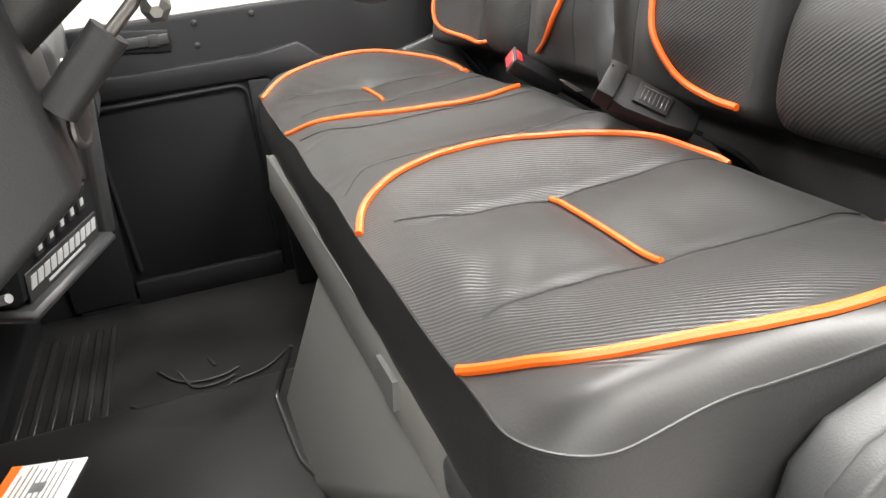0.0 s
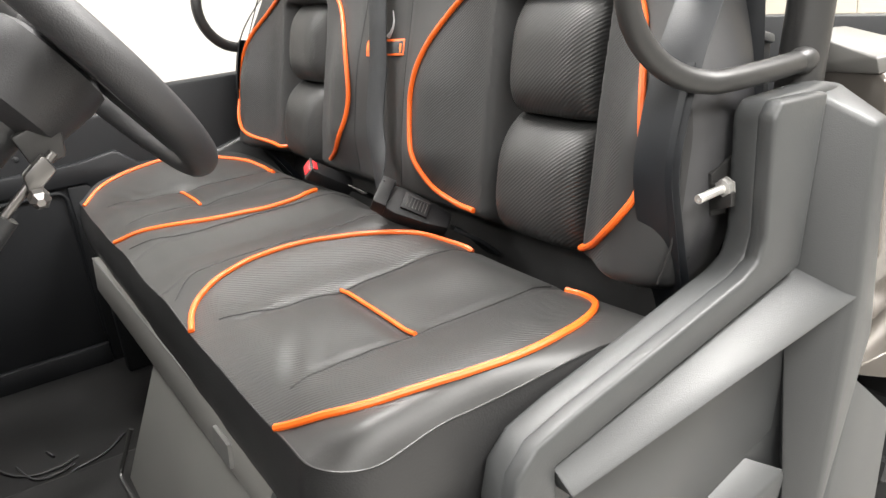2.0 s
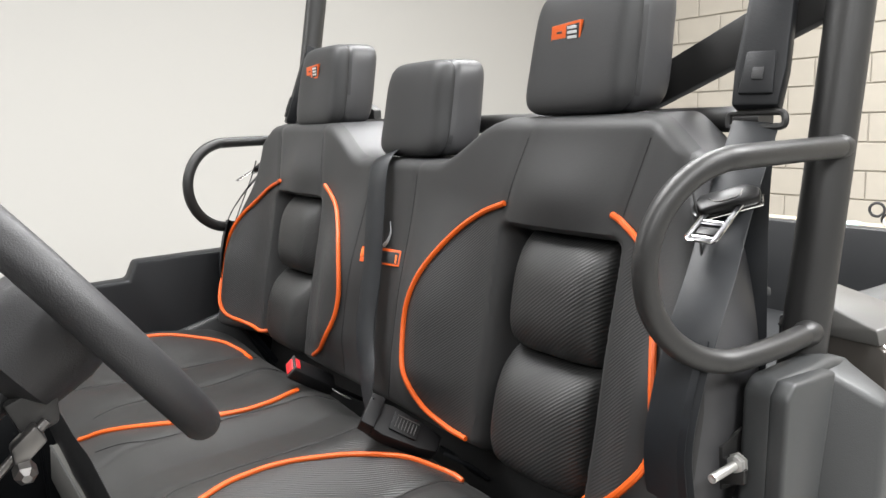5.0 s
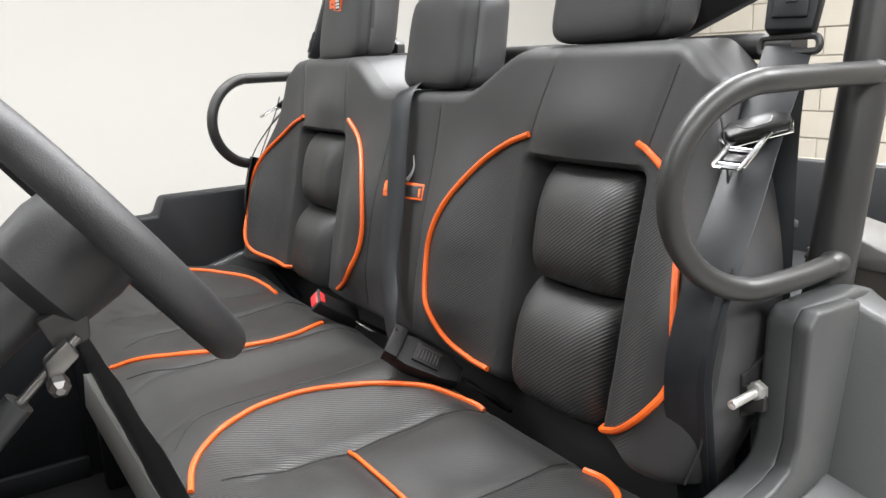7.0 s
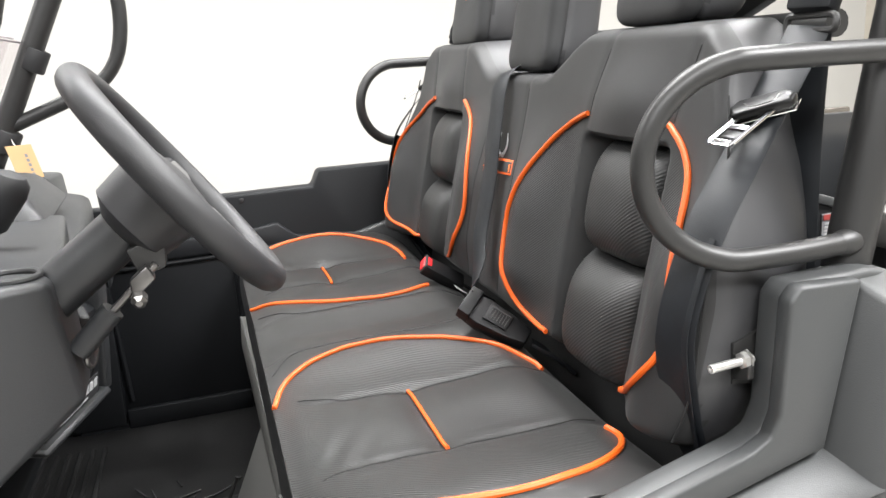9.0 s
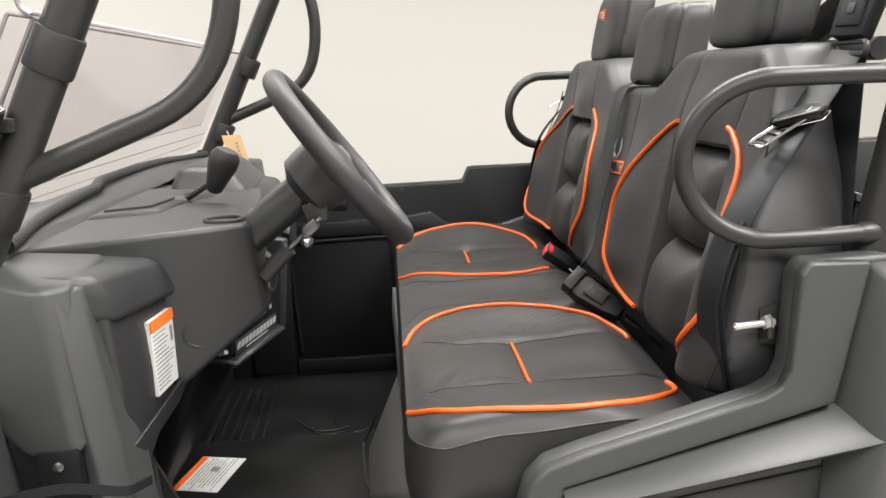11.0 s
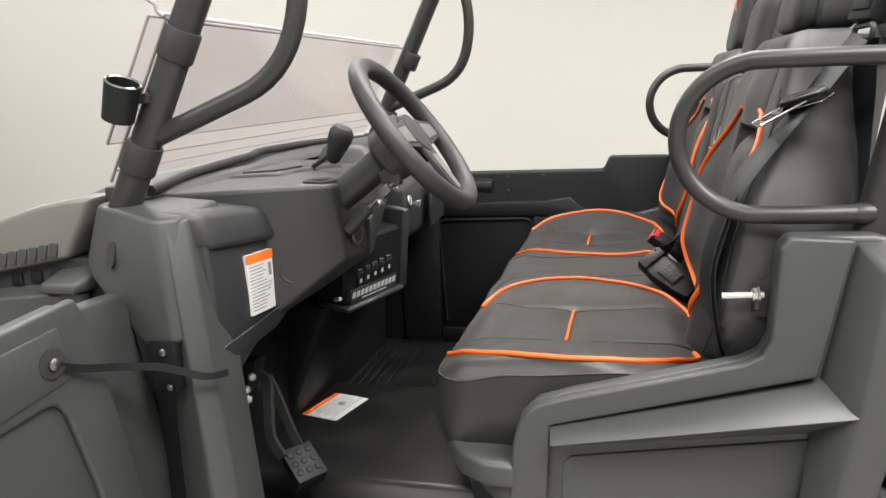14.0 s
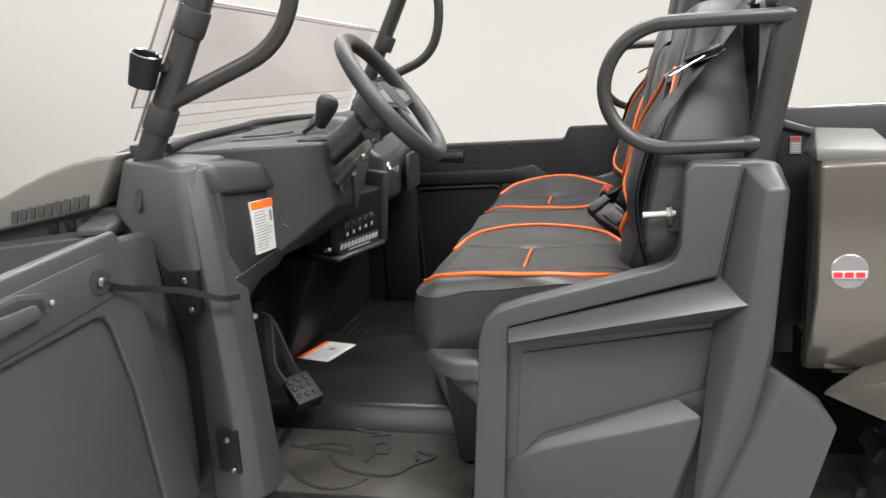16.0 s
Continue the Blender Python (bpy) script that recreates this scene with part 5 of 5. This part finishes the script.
seal = part("windscreen_seal", tube(smooth_path([(-0.505, -0.62, 1.098), (-0.535, -0.45, 1.106), (-0.555, -0.25, 1.110), (-0.560, -0.15, 1.112), (-0.585, -0.05, 1.114), (-0.595, 0.15, 1.112), (-0.590, 0.34, 1.108), (-0.56, 0.50, 1.102), (-0.53, 0.62, 1.10)], 8), 0.0095, 10), RUBBER, car, "black rubber windscreen seal")
part("cowl", hull([(-0.50, -0.64, 1.085), (-0.50, 0.64, 1.085), (-0.66, -0.60, 1.085), (-0.66, 0.60, 1.085), (-0.52, -0.62, 1.097), (-0.54, 0.62, 1.097), (-0.62, -0.55, 1.105), (-0.62, 0.55, 1.105)], 0.006), DASH, car)

# shift lever
KNOB = Vector((-0.312, -0.222, 1.142))
lever = part("shift_lever", tube([(-0.392, -0.205, 1.085), KNOB - Vector((0.026, -0.006, 0.026))], 0.0055, 10), TUBE, car)
part("knob", turned([(0.009, -0.044), (0.015, -0.038), (0.020, -0.016), (0.0265, 0.010), (0.0265, 0.026), (0.019, 0.037), (0.006, 0.041)], KNOB, (0.42, -0.05, 0.9), 24), RUBBER, lever, "black plastic shift knob")
part("lever_boot", turned([(0.03, -0.012), (0.022, 0.0), (0.008, 0.006)], (-0.392, -0.205, 1.092), (0.3, 0, 1), 16), RUBBER, lever)

# ---- folding windscreen on the front posts ----
def sheet(x0, z0, x1, z1, y0, y1, t=0.0045):
    return hull([(x, y, z) for x, z in ((x0, z0), (x0 - t, z0), (x1, z1), (x1 - t, z1)) for y in (y0, y1)], 0)


ws = part("windscreen", sheet(-0.552, 1.118, -0.414, 1.374, -0.655, 0.645), GLASS, car, "clear polycarbonate folding windscreen", flat=True)
ws2 = part("windscreen_flap", sheet(-0.540, 1.182, -0.436, 1.380, -0.668, 0.650), GLASS, car, "clear folded windscreen flap", flat=True)
for ob in (ws, ws2):
    ob.visible_shadow = False


def rod(a, b, r, mat, parent, name="edge"):
    return part(name, tube([a, b], r, 8), mat, parent)


rod((-0.554, -0.655, 1.118), (-0.416, -0.655, 1.374), 0.0026, EDGE, ws)
rod((-0.416, -0.655, 1.374), (-0.416, 0.645, 1.374), 0.0026, EDGE, ws)
rod((-0.544, -0.655, 1.136), (-0.544, 0.645, 1.136), 0.0010, EDGE, ws)
rod((-0.532, -0.655, 1.158), (-0.532, 0.645, 1.158), 0.0014, EDGE, ws)
rod((-0.542, -0.668, 1.182), (-0.438, -0.668, 1.380), 0.0026, EDGE, ws2)
rod((-0.438, -0.668, 1.380), (-0.416, -0.657, 1.376), 0.0026, EDGE, ws2)
rod((-0.542, -0.668, 1.182), (-0.542, 0.650, 1.182), 0.0014, EDGE, ws2)
rod((-0.428, -0.650, 1.384), (-0.428, 0.640, 1.384), 0.004, SHADE, ws, "hinge_strip")
for s in (-1, 1):
    part("foot_block", box(-0.562, -0.540, s * 0.655 - 0.010, s * 0.655 + 0.010, 1.086, 1.110, 0.003), RUBBER, ws)
    if s < 0:
        part("screen_clip", tube(bent([(-0.446, s * 0.662, 1.408), (-0.428, s * 0.662, 1.398), (-0.426, s * 0.662, 1.386), (-0.414, s * 0.662, 1.378)], 0.008), 0.0035, 8), EDGE, ws)

# cup holder clipped outside the driver's post, tipped outwards
CUP = Matrix.Translation((-0.480, -0.705, 1.251)) @ Matrix.Rotation(radians(9), 4, "X") @ Matrix.Rotation(radians(23), 4, "Y")
cup = part("cup_holder", moved(turned([(0.002, -0.031), (0.025, -0.031), (0.0285, 0.030), (0.0240, 0.030), (0.0205, -0.020), (0.002, -0.020)], (0, 0, 0), (0, 0, 1), 36), CUP), INNER, car, "black plastic cup holder with a glossy rim")
part("rim", moved(ring_bar((0, 0, 0.0305), (0, 0, 1), 0.0262, 0.0022, 32, 8), CUP), CHROME, cup)
part("bracket", box(-0.470, -0.440, -0.690, -0.668, 1.245, 1.262, 0.003), TUBE, cup)

# paper tag hanging by the passenger's front post
tag = thing("paper_tag", "buff paper tag hanging from the front post", "tag", (-0.44, 0.60, 1.05))
TAGC, TAGU, TAGV = Vector((-0.440, 0.600, 1.100)), Vector((1, 0.25, 0)).normalized(), Vector((-0.22, 0.05, 1)).normalized()
card = part("card", plate(TAGC, TAGU, TAGV, 0.052, 0.105, 0.0012, 0.0004), MANILA, tag)
part("eyelet", ring_bar(TAGC + TAGV * 0.040, TAGU.cross(TAGV), 0.004, 0.0012, 16, 6), PAPER, tag)
for k in range(6):
    part("print_mark", plate(TAGC + TAGV * (0.028 - 0.011 * k) + TAGU * 0.008 + TAGU.cross(TAGV) * 0.0008, TAGU, TAGV, 0.006, 0.007, 0.001, 0), PRINT, tag)
part("string", tube(smooth_path([TAGC + TAGV * 0.042, TAGC + TAGV * 0.055 + Vector((-0.01, 0.015, 0)), (-0.470, 0.640, 1.165)], 4), 0.001, 5), PAPER, tag)

# ---- pedals ----
pedal = part("brake_pedal", tube(smooth_path([(-0.485, -0.345, 0.660), (-0.462, -0.350, 0.645), (-0.445, -0.385, 0.60), (-0.425, -0.425, 0.555), (-0.392, -0.445, 0.520)], 6), 0, flat=(0.012, 0.020, (1, 0, 0.4))), TUBE, car, "black steel pedal arm with a studded pad")
part("pedal_arm", tube(smooth_path([(-0.470, -0.330, 0.650), (-0.440, -0.345, 0.60), (-0.405, -0.370, 0.545), (-0.375, -0.40, 0.525)], 6), 0, flat=(0.010, 0.018, (1, 0, 0.4))), TUBE, car)
m = Matrix.Translation((-0.356, -0.425, 0.502)) @ Matrix.Rotation(radians(-32), 4, "Z") @ Matrix.Rotation(radians(38), 4, "Y")
pad = part("pad", moved(hull([(x, y, z) for x in (-0.040, 0.040) for y in (-0.036, 0.036) for z in (-0.006, 0.006)] + [(0.044, -0.036, -0.03), (0.044, 0.036, -0.03)], 0.003), m), INNER, pedal)
for i in range(3):
    for j in range(3):
        part("stud", moved(turned([(0.0075, 0.0), (0.0075, 0.003), (0.0055, 0.004)], (-0.024 + 0.022 * i, -0.022 + 0.022 * j, 0.0055), (0, 0, 1), 10), m), INNER, pad)
pivot = part("pedal_mount", hull([(-0.53, -0.38, 0.69), (-0.47, -0.38, 0.70), (-0.53, -0.32, 0.69), (-0.47, -0.32, 0.70), (-0.53, -0.38, 0.60), (-0.50, -0.38, 0.60), (-0.53, -0.32, 0.60), (-0.50, -0.32, 0.60)], 0.006), INNER, car)
for c in ((-0.478, -0.385, 0.668), (-0.492, -0.388, 0.640), (-0.490, -0.388, 0.618)):
    part("nut", turned([(0.004, -0.006), (0.009, -0.004), (0.009, 0.006), (0.005, 0.010)], c, (0.5, -0.8, 0.2), 6), STEEL, pivot)

# ---- floor: label, emblem in relief, ribs and loose cable ----
FC = Vector((-0.452, -0.008, 0.4405))
FU, FV = Vector((0.25, 1, 0)).normalized(), Vector((-1, 0.25, 0)).normalized()
fl = part("floor_label", plate(FC, FU, FV, 0.150, 0.105, 0.0012, 0), PAPER, floor_pan, "white and orange printed label on the floor")
part("label_head", plate(FC + FV * 0.046 + Vector((0, 0, 0.001)), FU, FV, 0.150, 0.014, 0.001, 0), ORLAB, fl)
for k in range(9):
    part("print_line", plate(FC + FV * (0.030 - 0.008 * k) + FU * (0.010 if k % 2 else 0) + Vector((0, 0, 0.001)), FU, FV, 0.10 + 0.02 * (k % 3), 0.002, 0.0006, 0), PRINT, fl)
part("print_mark", plate(FC - FV * 0.004 + FU * 0.02 + Vector((0, 0, 0.001)), FU, FV, 0.020, 0.018, 0.0006, 0), PRINT, fl)


def relief(points, wide=0.008):
    p = smooth_path([(x, y, 0.3885) for x, y in points], 6)
    n = len(p) - 1
    part("relief_line", tube(p, 0, flat=(wide, 0.005, (0, 0, 1))), RUBBER, foot_mat)
    part("relief_edge", tube([(q[0] + 0.004, q[1] + 0.005, q[2] + 0.0008) for q in p], 0.0026, 6, taper=[0.4 + 0.6 * min(1, 4 * k / n, 4 * (n - k) / n) for k in range(n + 1)]), DUSTY, foot_mat)


# emblem pressed into the mat
for pts in ([(-0.257, -0.533), (-0.235, -0.566), (-0.200, -0.593), (-0.156, -0.606), (-0.111, -0.611), (-0.081, -0.599), (-0.057, -0.560), (-0.024, -0.531), (-0.021, -0.515), (-0.051, -0.503), (-0.063, -0.494)],
            [(-0.368, -0.495), (-0.304, -0.506), (-0.261, -0.506), (-0.227, -0.516), (-0.222, -0.498), (-0.233, -0.482), (-0.282, -0.478), (-0.331, -0.493)],
            [(-0.212, -0.491), (-0.209, -0.529)], [(-0.167, -0.472), (-0.143, -0.465), (-0.130, -0.511), (-0.155, -0.513)], [(-0.172, -0.476), (-0.164, -0.524), (-0.167, -0.555)],
            [(-0.265, -0.381), (-0.219, -0.409), (-0.185, -0.413), (-0.152, -0.414)], [(-0.191, -0.429), (-0.145, -0.421)], [(-0.063, -0.515), (-0.052, -0.540)],
            [(-0.321, -0.606), (-0.294, -0.635), (-0.254, -0.662), (-0.215, -0.675), (-0.184, -0.669), (-0.161, -0.652), (-0.141, -0.625)]):
    relief(pts)
for k in range(5):
    part("floor_rib", hull([(-0.50 + 0.03 * k, -0.66, 0.385), (-0.488 + 0.03 * k, -0.66, 0.385), (-0.53 + 0.03 * k, -0.42, 0.385), (-0.518 + 0.03 * k, -0.42, 0.385), (-0.50 + 0.03 * k, -0.66, 0.400), (-0.488 + 0.03 * k, -0.66, 0.400), (-0.53 + 0.03 * k, -0.42, 0.400), (-0.518 + 0.03 * k, -0.42, 0.400)], 0.003), FLOORP, floor_pan)
wire = thing("loose_cable", "thin black cables lying loose on the floor", "cable", (-0.2, 0.24, 0.386))
for pts in ([(-0.345, 0.26), (-0.30, 0.215), (-0.25, 0.195), (-0.205, 0.21), (-0.175, 0.25), (-0.13, 0.265), (-0.10, 0.285), (-0.07, 0.32)], [(-0.30, 0.36), (-0.27, 0.31), (-0.235, 0.285), (-0.19, 0.285), (-0.16, 0.30)], [(-0.265, 0.34), (-0.24, 0.27), (-0.20, 0.262), (-0.17, 0.275)], [(-0.21, 0.36), (-0.20, 0.33)]):
    part("wire", tube(smooth_path([(x, y, 0.388) for x, y in pts], 8), 0.0024, 6), RUBBER, wire)

# ---- driver's door: strap, brackets, handle recess ----
strap = part("door_strap", tube(smooth_path([(-0.460, -0.948, 0.905), (-0.452, -0.90, 0.883), (-0.432, -0.84, 0.864), (-0.402, -0.800, 0.850), (-0.370, -0.785, 0.838), (-0.342, -0.770, 0.826), (-0.325, -0.735, 0.820)], 6), 0, flat=(0.012, 0.004, (0.7, -0.7, 0.1))), INNER, car, "black rubber check strap")
part("strap_eye", turned([(0.006, -0.004), (0.021, -0.003), (0.021, 0.003), (0.006, 0.004)], (-0.462, -0.948, 0.907), (0.95, -0.2, 0), 24), RUBBER, strap)
part("screw", turned([(0.008, -0.002), (0.0085, 0.003), (0.004, 0.006)], (-0.457, -0.949, 0.907), (0.95, -0.2, 0), 16), STEELD, strap)
for z0, z1 in ((0.795, 0.876), (0.465, 0.552)):
    x0 = -0.416 + 0.14 * (0.876 - z1)
    hb = part("hinge_bracket", hull([(x0 - 0.030, -0.758, z1), (x0 + 0.022, -0.768, z1 + 0.004), (x0 - 0.030, -0.758, z0), (x0 + 0.022, -0.768, z0), (x0 - 0.030, -0.745, z1), (x0 + 0.022, -0.745, z1 + 0.004), (x0 - 0.030, -0.745, z0), (x0 + 0.022, -0.745, z0)], 0.002), INNER, car)
    part("screw", turned([(0.0055, -0.002), (0.006, 0.003), (0.003, 0.005)], (x0 - 0.002, -0.764, z1 - 0.016), (0.15, -1, 0), 14), STEELD, hb)
    part("screw", turned([(0.005, -0.002), (0.0055, 0.003), (0.003, 0.006)], (x0 + 0.006, -0.766, z0 + 0.008), (0.15, -1, 0), 14), STEELD, hb)
rec = part("handle_recess", moved(slab([(0.298, 0.890), (0.300, 0.922), (0.352, 0.934), (0.46, 0.926), (0.46, 0.868), (0.394, 0.878)], 0.022, 0.029, "y", 0.004), HINGE), BODY, door)
# raised black plate gives the recess its shade by colour
part("handle_well_dark", moved(slab([(0.308, 0.896), (0.310, 0.917), (0.354, 0.927), (0.45, 0.920), (0.45, 0.876), (0.394, 0.884)], 0.0275, 0.0305, "y", 0.001), HINGE), RUBBER, rec)
part("handle", moved(slab([(0.331, 0.913), (0.45, 0.913), (0.45, 0.880), (0.394, 0.885), (0.320, 0.891)], 0.029, 0.040, "y", 0.004), HINGE), BODY, rec)
part("screw", moved(turned([(0.004, 0), (0.0045, 0.003), (0.002, 0.004)], (0.290, 0.0255, 0.904), (0, 1, 0), 12), HINGE), STEEL, rec)

# ---- hood side: raised lettering shapes, and the post cover's slot as a dark piece ----
for k in range(9):
    x, z = -0.668 - 0.0215 * k, 0.990 - 0.0036 * k
    part("raised_bar", hull([(x + dx + lean, y, z + dz) for dx in (0, -0.016) for dz, lean in ((0, 0), (0.025, 0.006)) for y in (-0.668, -0.6755)], 0.001, 1), BODY, car)
# solid dark piece in place of the slot, its shade put into the colour
part("cover_slot_dark", hull([(x, y, z) for x, z in ((-0.518, 0.998), (-0.518, 1.024), (-0.513, 1.031), (-0.504, 1.031), (-0.499, 1.024), (-0.499, 0.998), (-0.504, 0.991), (-0.513, 0.991)) for y in (-0.7405 + 0.38 * (-0.508 - x) - 0.37 * (1.011 - z), -0.690)], 0), RUBBER, car)

# ---- behind the vehicle: workbench with tools ----
bench = thing("workbench", "dark workbench with a worn pale top", "workbench", (3.4, 0.8, 0))
part("top", box(3.10, 3.22, -1.6, 2.4, 0.752, 0.775, 0.004), BENCHW, bench)
part("front_board", box(3.112, 3.14, -1.55, 2.35, 0.12, 0.752, 0.003), TUBE, bench)
for x in (3.175,):
    for y in (-1.5, 2.3):
        part("leg", box(x - 0.03, x + 0.03, y - 0.03, y + 0.03, 0.0, 0.752, 0.003), TUBE, bench)
shears = thing("shears", "black-handled shears standing on the workbench", "shears", (3.14, 0.46, 0.775))
part("handle", ring_bar((3.14, 0.470, 0.846), (0.9, 0.3, 0.0), 0.028, 0.006, 24, 8), RUBBER, shears)
part("handle", ring_bar((3.145, 0.425, 0.805), (0.9, 0.1, 0.2), 0.024, 0.006, 24, 8), RUBBER, shears)
part("blade", hull([(3.14, 0.43, 0.777), (3.14, 0.445, 0.777), (3.14, 0.455, 0.825), (3.145, 0.43, 0.777), (3.145, 0.455, 0.825), (3.145, 0.44, 0.81)], 0), STEEL, shears)
hooks = thing("metal_fittings", "small pile of brass fittings on the workbench", "fittings", (3.15, 0.70, 0.775))
random.seed(8)
for k in range(9):
    c = (3.15 + random.uniform(-0.03, 0.03), 0.70 + random.uniform(-0.035, 0.035), 0.792 + random.uniform(0, 0.035))
    part("fitting", ring_bar(c, (random.uniform(-1, 1), random.uniform(-1, 1), 0.6), 0.014, 0.006, 14, 8), STEEL, hooks)
rag = thing("folded_cloth", "small pale green cloth on the workbench", "cloth", (3.15, 0.57, 0.775))
part("fold", hull([(3.11, 0.53, 0.776), (3.19, 0.53, 0.776), (3.11, 0.61, 0.776), (3.19, 0.61, 0.776), (3.14, 0.55, 0.793), (3.14, 0.59, 0.790)], 0.004), material("pale_green_cloth", (0.36, 0.50, 0.46), 0.9), rag)

# ---- painted blocks of the rear wall ----
BLK_L, BLK_H = 0.40, 0.20
bm = box(-0.014, 0.0, 0.0, BLK_L - 0.010, 0.0, BLK_H - 0.010, 0.004, 1)
me = bpy.data.meshes.new("block")
bm.to_mesh(me)
bm.free()
me.materials.append(BLOCK)
rest = bmesh.new()
for row in range(18):
    for col in range(23):
        y = ROOM[2] + col * BLK_L - (BLK_L / 2 if row % 2 else 0)
        if y < ROOM[2] or y + BLK_L > ROOM[3]:
            continue
        z = row * BLK_H + 0.005
        if 3 <= row < 16 and y > -1.7:
            ob = new("block", me)
            ob.parent = brick_wall
            ob.location = (ROOM[1] - random.uniform(0, 0.002), y + 0.005, z)
        else:
            v0 = len(rest.verts)
            rest.from_mesh(me)
            rest.verts.ensure_lookup_table()
            for v in rest.verts[v0:]:
                v.co += Vector((ROOM[1], y + 0.005, z))
part("block_courses", rest, BLOCK, brick_wall)["kind"] = "stuff"
